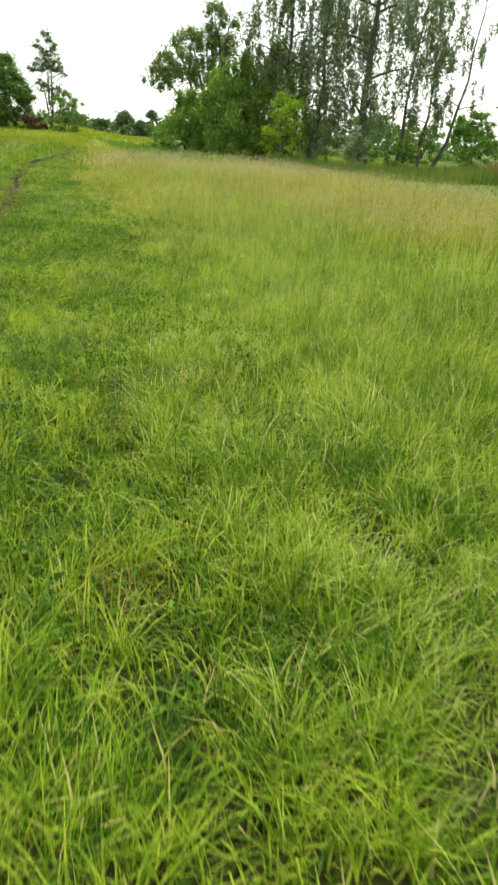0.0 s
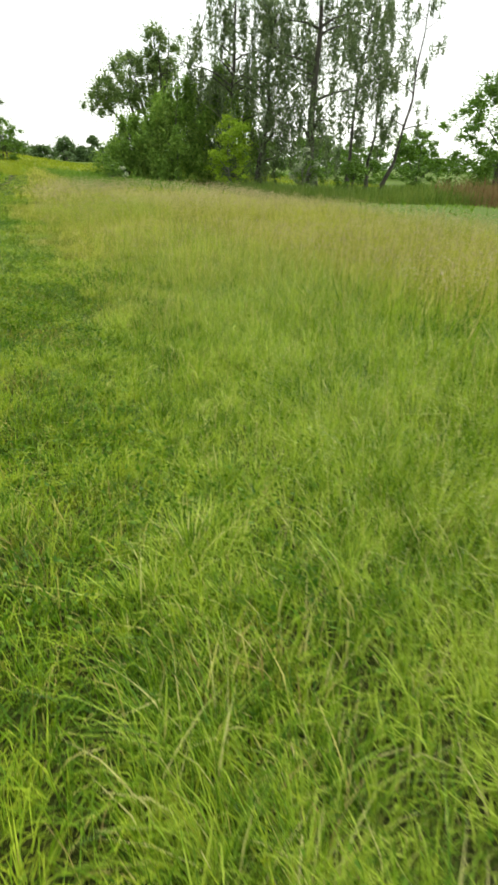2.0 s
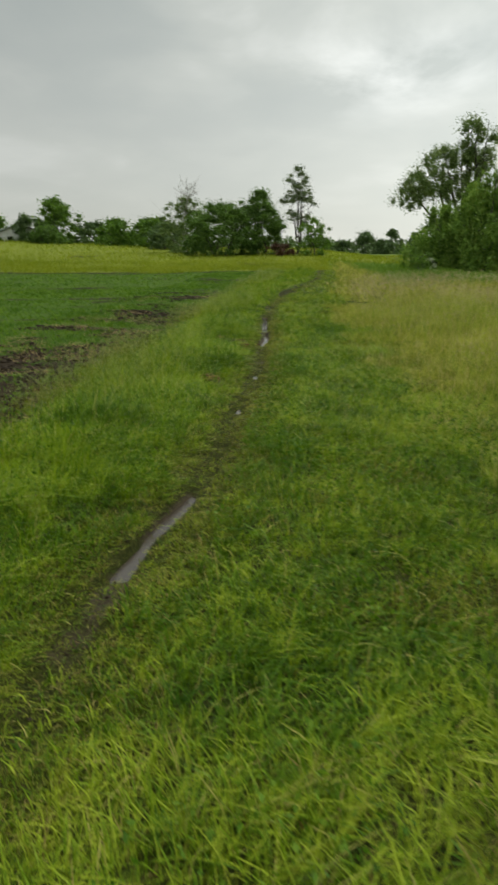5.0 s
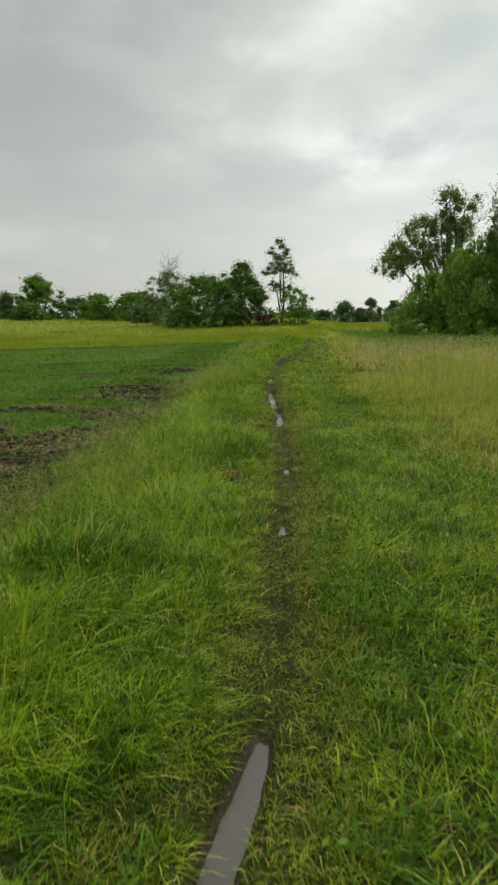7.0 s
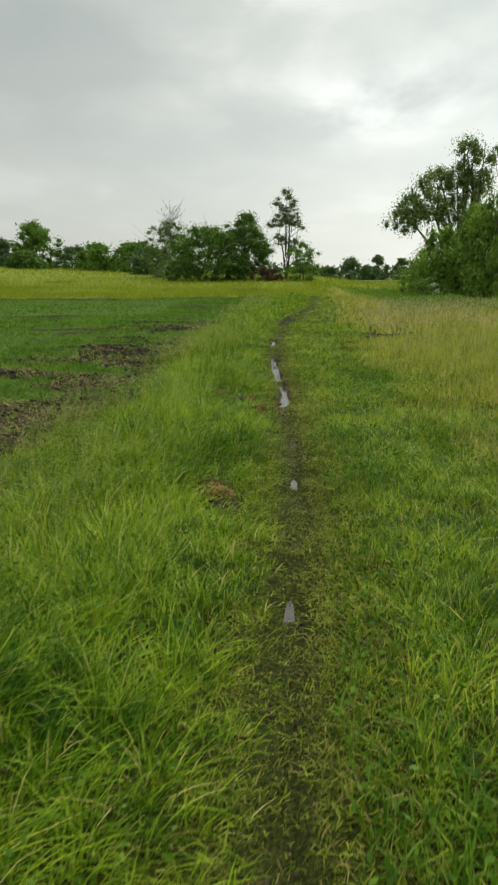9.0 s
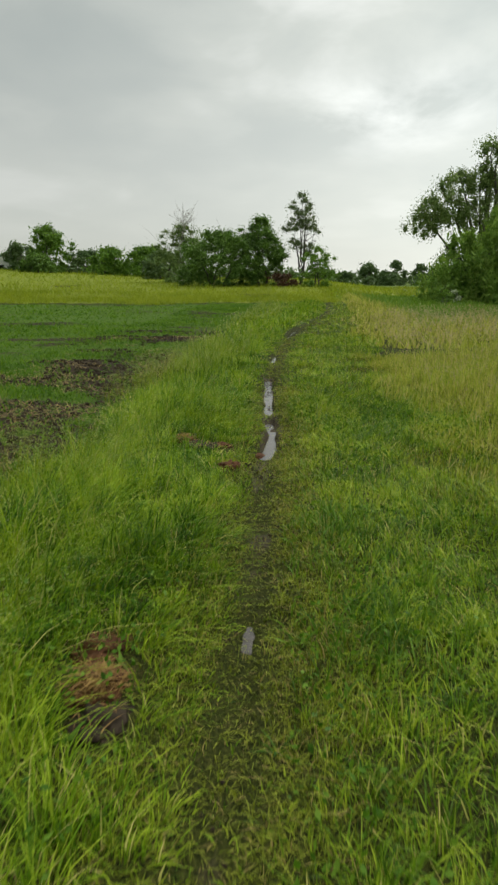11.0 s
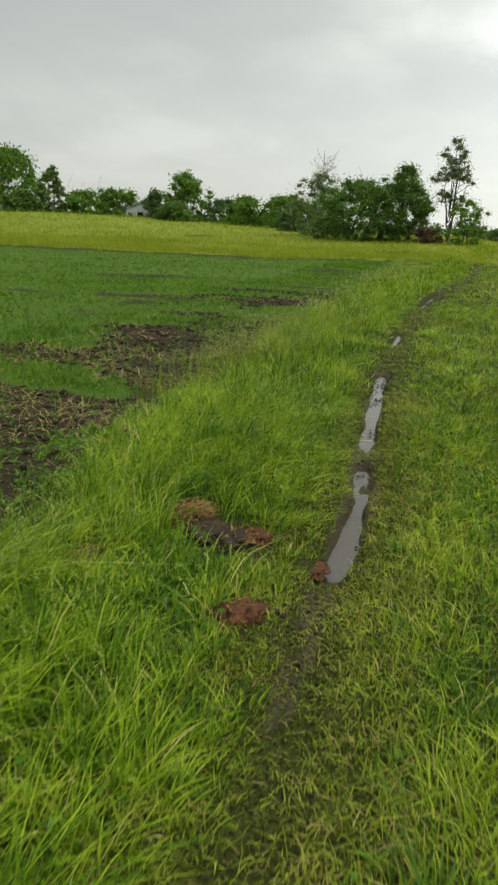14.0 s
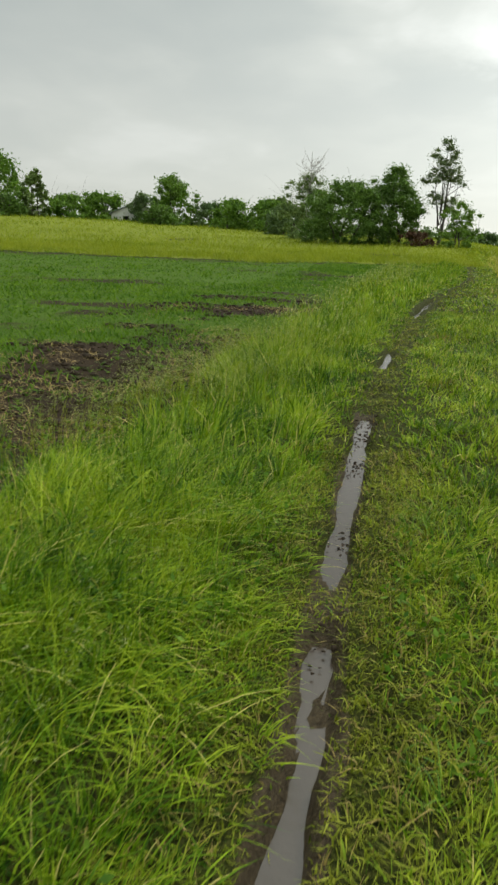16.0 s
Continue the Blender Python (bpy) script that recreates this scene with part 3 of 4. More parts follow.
def build_verge_grass():
    out = []
    for x0, x1, y0, y1, per, w in ((-2.6, 0.3, -1.0, 13.5, 1700, 0.0058), (-2.6, 0.2, 13.5, 24, 900, 0.012), (-2.8, 2.6, 24, 52, 220, 0.034), (-4.5, -0.5, -9, -1.0, 400, 0.012), (-4.5, -0.5, -22, -9, 90, 0.03)):
        x, y = scatter(x0, x1, y0, y1, per)
        keep = (x < rut_x(y) + 0.02) & (rag(x, y, 0.9) > EDGE_L) & off_rut(x, y) & clear_of_clods(x, y) & (rng.uniform(0, 1, len(x)) > 1.5 * turned(x, y) - 0.1)
        x, y = x[keep], y[keep]
        h = (0.55 if y1 < 20 else 1.0) * verge_height(x, y) * rng.uniform(0.4, 1.3, len(x))
        out.append(blades(x, y, h, w * rng.uniform(0.55, 1.6, len(x)), rng.uniform(0.15, 1.3, len(x)), winding(x, y, 0.8, 52) + rng.normal(0, 1.4, len(x)), 2 if w < 0.009 else 1))
    for y0, y1, many, per, w, segs in ((-0.5, 13.5, 105, 21, 0.0054, 3), (13.5, 24, 36, 15, 0.011, 2)):
        x, y = scatter(-2.5, 0.1, y0, y1, many)
        d = rut_x(y) - x
        keep = (d > 0.12) & (rag(x, y, 0.9) > EDGE_L) & (rng.uniform(0, 1, len(x)) > 1.5 * turned(x, y) - 0.1) & (vnoise(x, y, 0.3, 55) > 0.18)
        x, y = x[keep], y[keep]
        out.append(tufts(x, y, 1.05 * verge_height(x, y), per, 0.035, w, 0.5, segs))
    stuff("verge_grass", out, M_VERGE, "lush shin-high green grass between rut and field", "grass")
    out, heads = [], []
    for x0, y0, y1, per, size in ((-0.5, 0, 18, 130, 0.0042), (-1.05, 2, 18, 210, 0.0046), (-0.55, 18, 50, 20, 0.018)):
        x, y = scatter(-2.35, x0, y0, y1, per)
        keep = (vnoise(x, y, 1.4, 53) > 0.46) & clear_of_clods(x, y) & (turned(x, y) < 0.5)
        x, y = x[keep], y[keep]
        h, head = rng.uniform(0.22, 0.62, len(x)), rng.normal(0.4, 1.2, len(x))
        out.append(blades(x, y, h, np.full(len(x), size * 0.5), np.full(len(x), 0.3), head, 4))
        u = rng.uniform(0.70, 1.0, (len(x), 11 if size < 0.01 else 5))
        top = np.stack([x[:, None] + (0.3 * h * np.cos(head))[:, None] * u ** 1.8, y[:, None] + (0.3 * h * np.sin(head))[:, None] * u ** 1.8, (height(x, y) - 0.01)[:, None] + h[:, None] * u * (1 - 0.135 * u ** 1.2)], -1).reshape(-1, 3)
        heads.append(rhombs(top + rng.normal(0, 0.011, top.shape), size, 2.2, 0.3))
    stuff("verge_stalks", out, M_YELLOW, "yellow-green grass stalks standing above the verge", "grass")
    stuff("verge_seed_heads", heads, M_PANICLE, "pale feathery seed heads on the verge grass", "grass")


def build_meadow_grass():
    out, gold, heads, plumes = [], [], [], []

    def meadow_height(x, y):
        deep = smooth((x - EDGE_R) / 2.4)
        return 0.09 + 0.30 * deep + 0.05 * vnoise(x, y, 1.5, 62) + 0.16 * smooth(vnoise(x, y, 0.3, 65)) * (1 - 0.5 * deep)

    def ripe(x, y):
        """Ripe and tawny further along and further in, still green at the near margin."""
        return y + 0.8 * (x - 3) + 3 * vnoise(x, y, 1.6, 68) + 3 * rng.uniform(-1, 1, len(x)) > 5.0

    for x0, x1, y0, y1, per, w in ((1.4, 3.4, -6.5, 3, 2700, 0.0060), (3.4, 5.5, -5, 6, 1400, 0.0074), (1.4, 4.5, 3, 8, 1300, 0.0085), (1.4, 4.5, 8, 18, 900, 0.014),
                                   (4.5, 12.5, -4, 20, 300, 0.021), (1.4, 5.5, -10, -6.5, 250, 0.018), (1.4, 12.5, -22, -10, 60, 0.035), (5.5, 12.5, -10, -4, 100, 0.025), (3.4, 5.5, -6.5, -5, 500, 0.012), (1.7, 13, 20, 62, 75, 0.05)):
        x, y = scatter(x0, x1, y0, y1, per)
        keep = (rag(x, y, 0.9) > EDGE_R - 0.15 + drift(y)) & (x < MEADOW_END + 1.0 * vnoise(x, y, 3, 61)) & ((y < 27 + 5 * vnoise(x, y, 3, 66)) | (x < 4.5 + vnoise(x, y, 2, 67)))
        x, y = x[keep], y[keep]
        h = (0.75 if w < 0.009 else 1.0) * meadow_height(x, y) * rng.uniform(0.35, 1.3, len(x))
        old = ripe(x, y)
        for group, pick in ((out, ~old), (gold, old)):
            a, b, n = x[pick], y[pick], int(pick.sum())
            if n:
                group.append(blades(a, b, h[pick], w * rng.uniform(0.55, 1.5, n), rng.uniform(0.1, 1.1, n), winding(a, b, 1.2, 63) + rng.normal(0, 1.6, n), 2 if w < 0.009 else 1))
    for x0, x1, y0, y1, many, per, w in ((1.5, 3.4, -6.3, 3, 80, 20, 0.0050), (3.4, 5.5, -5, 6, 30, 14, 0.0068), (1.5, 4.0, 3, 9, 26, 14, 0.0078)):
        x, y = scatter(x0, x1, y0, y1, many)
        keep = (rag(x, y, 0.9) > EDGE_R - 0.15 + drift(y)) & (vnoise(x, y, 0.35, 69) > 0.25)
        x, y = x[keep], y[keep]
        old = ripe(x, y)
        for group, pick in ((out, ~old), (gold, old)):
            if pick.any():
                group.append(tufts(x[pick], y[pick], 1.1 * meadow_height(x[pick], y[pick]), per, 0.03, w, 0.35, 3 if w < 0.0065 else 2))
    # flowering stalks, upright and fine, with loose heads
    for x0, x1, y0, y1, per, size in ((1.9, 5.0, -6, 4, 230, 0.0044), (2.0, 5.0, 4, 18, 190, 0.0080), (5.0, 12.0, -6, 18, 150, 0.011), (2.2, 12.5, 18, 33, 60, 0.018), (2.2, 12.0, -22, -6, 40, 0.02)):
        x, y = scatter(x0, x1, y0, y1, per)
        keep = (rag(x, y, 0.8) > EDGE_R + 0.2 + drift(y) + 0.5 * (y < 0)) & (rng.uniform(0, 1, len(x)) < 0.1 + 0.9 * smooth((rag(x, y, 1.8) - EDGE_R - drift(y) - 0.1) / 1.0)) & (vnoise(x, y, 2.5, 64) > 0.2) & (y < 27 + 5 * vnoise(x, y, 3, 66))
        x, y = x[keep], y[keep]
        h = (0.34 + 0.28 * smooth((x - EDGE_R) / 2.5)) * rng.uniform(0.75, 1.25, len(x))
        head = rng.normal(0.4, 1.3, len(x))
        if size < 0.012:
            (out if size < 0.009 else gold).append(blades(x, y, h, np.full(len(x), size * 0.5), np.full(len(x), 0.15), head, 3))
        per = 10 if size < 0.006 else 2
        u = rng.uniform(0.72, 1.02, (len(x), per))
        top = np.stack([x[:, None] + (0.15 * h * np.cos(head))[:, None] * u ** 1.8, y[:, None] + (0.15 * h * np.sin(head))[:, None] * u ** 1.8, height(x, y)[:, None] + h[:, None] * 0.95 * u], -1).reshape(-1, 3)
        (plumes if size < 0.006 else heads).append(rhombs(top + rng.normal(0, 0.012, top.shape), size, 2.4 if size < 0.006 else 3.8, 0.5))
    stuff("meadow_grass", out, M_MEADOW, "tall unmown meadow grass going to seed", "grass")
    stuff("ripe_meadow_grass", gold, M_GOLD, "tawny ripening meadow grass in seed", "grass")
    stuff("grass_panicles", plumes, M_PANICLE, "loose pale green panicles among the meadow grass", "grass")
    stuff("seed_heads", heads, M_SEED, "pinkish tan seed heads above the tall meadow grass", "grass")


def build_field_crop():
    out = []
    for x0, x1, y0, y1, per, w, segs in ((-6, -1.6, -1, 22, 330, 0.0160, 2), (-16, -6, 2, 30, 130, 0.036, 1), (-16, -1.6, -22, 2, 45, 0.05, 1), (-45, -16, -22, 8, 11, 0.08, 1), (-6, -1.6, 22, 52, 210, 0.034, 1), (-45, -6, 30, 53, 30, 0.065, 1), (-40, -16, 8, 30, 24, 0.065, 1)):
        x, y = scatter(x0, x1, y0, y1, per)
        keep = (rag(x, y, 0.9) < EDGE_L + 0.1) & (bareness(x, y) < 0.30 + 0.12 * rng.uniform(-1, 1, len(x)) + 0.4 * (rng.uniform(0, 1, len(x)) < 0.32 * (1 - smooth(1.5 * turned(x, y))))) & (y < FIELD_END + 1.5 * vnoise(x, y, 2, 73))
        x, y = x[keep], y[keep]
        h = (0.06 + 0.10 * vnoise(x, y, 1.5, 74)) * rng.uniform(0.5, 1.5, len(x))
        out.append(blades(x, y, h, w * rng.uniform(0.6, 1.5, len(x)), rng.uniform(0.4, 1.3, len(x)), rng.uniform(0, 2 * np.pi, len(x)), segs))
    stuff("field_seedlings", out, M_CROP, "low dark green seedlings and weeds on the dug field", "crop")


def build_far_meadow():
    out = []
    for x0, x1, y0, y1, per, w, h0 in ((-45, 3, 49, 58, 60, 0.036, 0.42), (-45, 3, 58, 66, 34, 0.042, 0.36), (-80, 3, 66, 84, 9, 0.055, 0.4), (-120, 3, 84, 125, 3.5, 0.09, 0.45), (2, 40, 60, 120, 5.0, 0.12, 0.4)):
        x, y = scatter(x0, x1, y0, y1, per)
        keep = y > FIELD_END + 2.6 * (vnoise(x, y, 5, 73) - 0.4) - 100 * (x > 3)
        x, y = x[keep], y[keep]
        h = h0 * (0.5 + 0.9 * vnoise(x, y, 3, 81)) * rng.uniform(0.5, 1.3, len(x))
        out.append(blades(x, y, h, 1.3 * w * rng.uniform(0.6, 1.4, len(x)), rng.uniform(0.2, 1.1, len(x)), rng.uniform(0, 2 * np.pi, len(x)), 1))
    stuff("far_meadow_grass", out, M_YELLOW, "yellow-green uncut grass beyond the dug field", "grass")
    x, y = (np.concatenate(p) for p in zip(scatter(11.5, 62, -22, 66, 3.0), scatter(4.5, 14, 27, 50, 40), scatter(4.5, 14, 50, 64, 30)))
    h = 0.4 * (0.5 + 0.9 * vnoise(x, y, 3, 82)) * rng.uniform(0.5, 1.3, len(x))
    stuff("marsh_grass", [blades(x, y, h, 0.09 * rng.uniform(0.6, 1.4, len(x)), rng.uniform(0.2, 1.0, len(x)), rng.uniform(0, 2 * np.pi, len(x)), 1)], M_SEDGE2, "rough green grass on low ground beyond the meadow", "grass")


build_track_grass()
build_verge_grass()
build_meadow_grass()
build_field_crop()
build_far_meadow()


# ---- trees and shrubs ----
def tube(pts, radii, sides=6):
    pts, radii = np.asarray(pts, float), np.asarray(radii, float)
    n = len(pts)
    d = np.gradient(pts, axis=0)
    d /= np.linalg.norm(d, axis=1)[:, None] + 1e-9
    ref = np.array([1.0, 0.13, 0.07]) if abs(d[0, 2]) > 0.7 else np.array([0.07, 0.13, 1.0])
    u = np.cross(d, ref)
    u /= np.linalg.norm(u, axis=1)[:, None] + 1e-9
    w = np.cross(d, u)
    a = np.linspace(0, 2 * np.pi, sides, endpoint=False)
    v = pts[:, None] + radii[:, None, None] * (np.cos(a)[None, :, None] * u[:, None] + np.sin(a)[None, :, None] * w[:, None])
    f = []
    for i in range(n - 1):
        for k in range(sides):
            f.append((i * sides + k, i * sides + (k + 1) % sides, (i + 1) * sides + (k + 1) % sides, (i + 1) * sides + k))
    return v.reshape(-1, 3), np.array(f)


def profile(shape, t):
    ts, ws = zip(*shape)
    return np.interp(t, ts, ws)


OVAL = [(0, 0.35), (0.2, 0.85), (0.45, 1.0), (0.75, 0.75), (1, 0.15)]
BUSH = [(0, 0.85), (0.25, 1.0), (0.6, 0.85), (0.85, 0.5), (1, 0.15)]
SLIM = [(0, 0.45), (0.3, 0.9), (0.55, 1.0), (0.8, 0.65), (1, 0.15)]
VASE = [(0, 0.2), (0.3, 0.8), (0.6, 1.0), (0.85, 0.8), (1, 0.25)]


def build_tree(name, x, y, tall, wide, leaf, wood, label, category="tree", foot=0.15, shape=OVAL, clumps=60, per=120, leaf_size=0.2,
               trunk=0.2, lean=(0, 0), limbs=9, weep=0.0, puff=0.13, stems=1, seed=1, group="", masses=()):
    """A tapered trunk with limbs, and a crown of leaf clumps with gaps. wide: crown width; foot: where the crown begins."""
    global rng
    keep_rng, rng = rng, np.random.default_rng(seed)
    root = new(name)
    root.location = (x, y, float(height(x, y)) - 0.05)
    tips = []
    for s in range(stems):
        spread = np.array([rng.uniform(-0.25, 0.25) * wide, rng.uniform(-0.25, 0.25) * wide]) if stems > 1 else np.zeros(2)
        ts = np.linspace(0, 1, 8)
        bow = np.cumsum(rng.normal(0, 0.012 * tall, (8, 2)), 0) * (ts > 0)[:, None]
        top = tall * (0.92 if stems == 1 else rng.uniform(0.7, 0.95))
        axis = np.stack([(lean[0] * tall + spread[0]) * ts, (lean[1] * tall + spread[1]) * ts, top * ts], 1)
        axis[:, :2] += bow + (rng.uniform(-0.15, 0.15, 2) * wide if stems > 1 else 0)
        v, f = tube(axis, trunk * (1 - 0.9 * ts) * (1 + 0.5 * np.exp(-ts * 14)), 7)
        part("trunk", mesh_of("trunk", v, f, wood, True), root)
        for k in range(limbs):
            t0 = rng.uniform(max(foot * 0.8, 0.08), 0.85)
            base = np.array([np.interp(t0, ts, axis[:, i]) for i in range(3)])
            ang = rng.uniform(0, 2 * np.pi)
            reach = wide * 0.5 * profile(shape, (t0 - foot) / max(1 - foot, 0.1) + 0.15) * rng.uniform(0.6, 1.0)
            u = np.linspace(0, 1, 5)
            up = reach * rng.uniform(0.35, 0.9)
            pts = base + np.stack([np.cos(ang) * reach * u, np.sin(ang) * reach * u, up * (u - (0.5 * weep) * u * u)], 1) + rng.normal(0, 0.03 * reach, (5, 3)) * u[:, None]
            limb = [tube(pts, np.maximum(trunk * (0.42 * (1 - t0) + 0.1) * (1 - 0.85 * u), 0.008), 5)]
            tips += [pts[3], pts[4]]
            for _ in range(3):
                q = pts[rng.integers(2, 5)]
                go = rng.normal(0, 1, 3) * 0.3 * reach + (0, 0, 0.2 * reach)
                limb.append(tube(np.stack([q, q + go * 0.5 + (0, 0, 0.04 * reach), q + go]), [trunk * 0.07 + 0.006, trunk * 0.05 + 0.004, 0.004], 4))
                tips.append(q + go)
            v, f = join(limb)
            part("limb", mesh_of("limb", v, f, wood, True), root)
    for lx, ly, lz, lr in masses:
        u = np.linspace(0, 1, 7)
        base = np.array([0.06 * lx, 0.06 * ly, 0.30 * lz])
        pts = base + (np.array([lx, ly, lz + 0.5 * lr]) - base) * np.stack([u ** 0.9, u ** 0.9, u ** 1.1], 1) + rng.normal(0, 0.12, (7, 3)) * u[:, None]
        v, f = tube(pts, trunk * 0.55 * (1 - 0.88 * u), 6)
        part("limb", mesh_of("limb", v, f, wood, True), root)
    if clumps:
        # clump centres: some at the limbs' tips, the rest towards the rim of the crown's outline
        n = clumps
        t = rng.uniform(0, 1, n) ** (1.25 if shape is BUSH else 0.9)
        ang = rng.uniform(0, 2 * np.pi, n)
        lobes = 1 + 0.22 * np.sin(3 * ang + rng.uniform(0, 6)) * np.sin(5 * t + rng.uniform(0, 6))
        rad = wide * 0.5 * profile(shape, t) * lobes * np.sqrt(rng.uniform(0.12, 1.0, n)) * (1 - puff * 0.6)
        zc = tall * (foot + (1 - foot - puff * 0.4 * wide / tall) * t)
        c = np.stack([lean[0] * zc + rad * np.cos(ang), lean[1] * zc + rad * np.sin(ang), zc], 1)
        if tips:
            c[: min(len(tips), n // 3)] = np.array(tips)[rng.permutation(len(tips))[: n // 3]]
            mid = np.stack([lean[0] * c[:, 2], lean[1] * c[:, 2]], 1)
            off = c[:, :2] - mid
            most = wide * 0.5 * profile(shape, (c[:, 2] / tall - foot) / (1 - foot)) + 0.2
            c[:, :2] = mid + off * np.minimum(1, most / (np.linalg.norm(off, axis=1) + 1e-6))[:, None]
            c[:, 2] = np.minimum(c[:, 2], tall * (1 - puff * 0.4 * wide / tall))
        size = wide * puff * rng.uniform(0.6, 1.3, n)
        if masses:
            # an open crown of separate masses: x, y, z and radius of each
            share = np.array([r ** 2 for *_, r in masses])
            own = rng.choice(len(masses), n, p=share / share.sum())
            way = rng.normal(0, 1, (n, 3))
            way /= np.linalg.norm(way, axis=1)[:, None]
            c = np.array([q[:3] for q in masses])[own] + way * (np.array([q[3] for q in masses])[own] * rng.uniform(0.25, 1.0, n) ** 0.5)[:, None] * (1, 1, 0.8)
        per = int(per * 1.15)
        pts = np.repeat(c, per, 0)
        g = rng.normal(0, 1, (n * per, 3))
        g /= np.linalg.norm(g, axis=1)[:, None]
        out = np.minimum(np.abs(rng.normal(0, 0.6, n * per)), 0.88)
        g *= (out * np.repeat(size, per) * 1.08)[:, None]
        g[:, 2] *= 0.7
        if weep:
            g[:, 2] -= weep * np.repeat(size, per) * rng.uniform(0, 2.2, n * per)
        pts = pts + g
        pts[:, 2] = np.maximum(pts[:, 2], 0.05 * rng.uniform(0.5, 3, n * per))
        v, f = rhombs(pts, leaf_size * np.where(out < 0.4, 1.15, 0.68), 1.6 + weep, 0.4 + 1.5 * weep)
        part("crown", mesh_of("crown", v, f, leaf), root)
    rng = keep_rng
    return tagged(root, label, category, group)


# group by the marsh: willow, osiers, young maple, weeping birches
build_tree("willow_tree", 16.2, 66, 13.6, 10.6, L_WILLOW, B_DARK, "tall open-crowned willow with drooping grey-green branches", foot=0.26, shape=OVAL, clumps=170, per=130, leaf_size=0.13, trunk=0.36, limbs=5, weep=0.25, puff=0.105, lean=(0.02, 0.0), seed=27,
           masses=((-3.7, 0.0, 8.2, 2.4), (-5.5, 0.6, 7.0, 1.6), (-2.4, 0.5, 10.2, 1.7), (-0.5, 0.0, 12.4, 1.3), (0.1, 0.4, 13.4, 0.9), (1.4, -0.3, 12.2, 1.3), (1.0, 0.2, 10.0, 1.6), (-0.8, 0.3, 10.4, 1.4), (-3.4, 0.4, 4.6, 0.9), (-0.8, 0.0, 7.6, 1.9)))
build_tree("osier_bush", 11.6, 53, 5.4, 6.0, L_OSIER, B_DARK, "dense rounded osier bush with fine drooping leaves", "bush", foot=0.0, shape=BUSH, clumps=120, per=143, leaf_size=0.144, trunk=0.12, limbs=6, stems=3, weep=0.8, puff=0.13, seed=4)
build_tree("osier_bush", 15.4, 52, 8.6, 7.6, L_OSIER, B_DARK, "tall domed osier bush with fine drooping leaves", "bush", foot=0.0, shape=BUSH, clumps=170, per=143, leaf_size=0.144, trunk=0.15, limbs=6, stems=3, weep=0.8, puff=0.12, seed=5)
build_tree("osier_bush", 19.4, 53, 10.0, 7.0, L_OSIER, B_DARK, "tall dark osier bush grown into the birches", "bush", foot=0.0, shape=OVAL, clumps=150, per=130, leaf_size=0.128, trunk=0.15, limbs=6, stems=3, weep=0.6, puff=0.12, seed=6)
build_tree("young_maple", 17.7, 46, 5.6, 4.1, L_BRIGHT, B_GREY, "young maple with bright yellow-green leaves", foot=0.06, shape=OVAL, clumps=70, per=78, leaf_size=0.136, trunk=0.07, limbs=8, puff=0.15, seed=8)
build_tree("birch_tree", 20.2, 50, 18.5, 9.5, L_BIRCH, B_DARK, "tall weeping birch with dense dark hanging twigs", foot=0.02, shape=SLIM, clumps=230, per=110, leaf_size=0.112, trunk=0.24, limbs=16, stems=2, weep=1.2, puff=0.09, seed=9)
build_tree("birch_tree", 24.8, 47, 21.0, 11.0, L_BIRCH, B_DARK, "tall weeping birch with a thick dark trunk", foot=0.14, shape=SLIM, clumps=230, per=98, leaf_size=0.112, trunk=0.36, limbs=20, weep=1.3, puff=0.085, seed=10)
build_tree("birch_tree", 29.2, 50, 20.0, 9.5, L_BIRCH, B_DARK, "slender weeping birch with hanging twigs", foot=0.24, shape=SLIM, clumps=110, per=91, leaf_size=0.104, trunk=0.16, limbs=12, weep=1.2, puff=0.10, seed=11)
build_tree("birch_tree", 31.7, 51, 17.0, 5.6, L_BIRCH, B_DARK, "thin birch with sparse small leaves", foot=0.28, shape=SLIM, clumps=48, per=98, leaf_size=0.112, trunk=0.14, limbs=12, weep=0.8, puff=0.11, seed=12)
build_tree("birch_tree", 33.0, 51, 18.5, 7.0, L_BIRCH, B_DARK, "thin leaning birch with sparse small leaves", foot=0.22, shape=SLIM, clumps=55, per=91, leaf_size=0.112, trunk=0.16, lean=(0.07, -0.04), limbs=12, weep=0.8, puff=0.10, seed=13)
build_tree("flowering_shrub", 22.4, 43, 3.4, 2.4, L_BLOSSOM, B_GREY, "low shrub with whitish blossom and pale leaves", "shrub", foot=0.0, shape=BUSH, clumps=22, per=52, leaf_size=0.096, trunk=0.05, limbs=5, stems=3, puff=0.15, seed=14)
build_tree("shrub", 23.0, 43.6, 2.6, 2.6, L_MID, B_DARK, "green shrub at the foot of the birches", foot=0.0, shape=BUSH, clumps=35, per=78, leaf_size=0.115, trunk=0.05, limbs=4, stems=2, puff=0.17, seed=15)
build_tree("shrub", 27.4, 45, 2.6, 3.4, L_MID, B_DARK, "green shrub at the foot of the birches", foot=0.0, shape=BUSH, clumps=45, per=78, leaf_size=0.115, trunk=0.05, limbs=4, stems=2, puff=0.16, seed=16)
build_tree("shrub", 9.6, 48, 1.5, 1.9, L_MID, B_DARK, "low green shrub at the meadow's rim", foot=0.0, shape=BUSH, clumps=25, per=65, leaf_size=0.106, trunk=0.03, limbs=4, stems=2, puff=0.18, seed=17)
build_tree("flowering_shrub", 9.9, 47.2, 1.2, 1.1, L_BLOSSOM, B_GREY, "small elder bush with white blossom", "shrub", foot=0.0, shape=BUSH, clumps=10, per=34, leaf_size=0.0864, trunk=0.03, limbs=3, puff=0.2, seed=18)
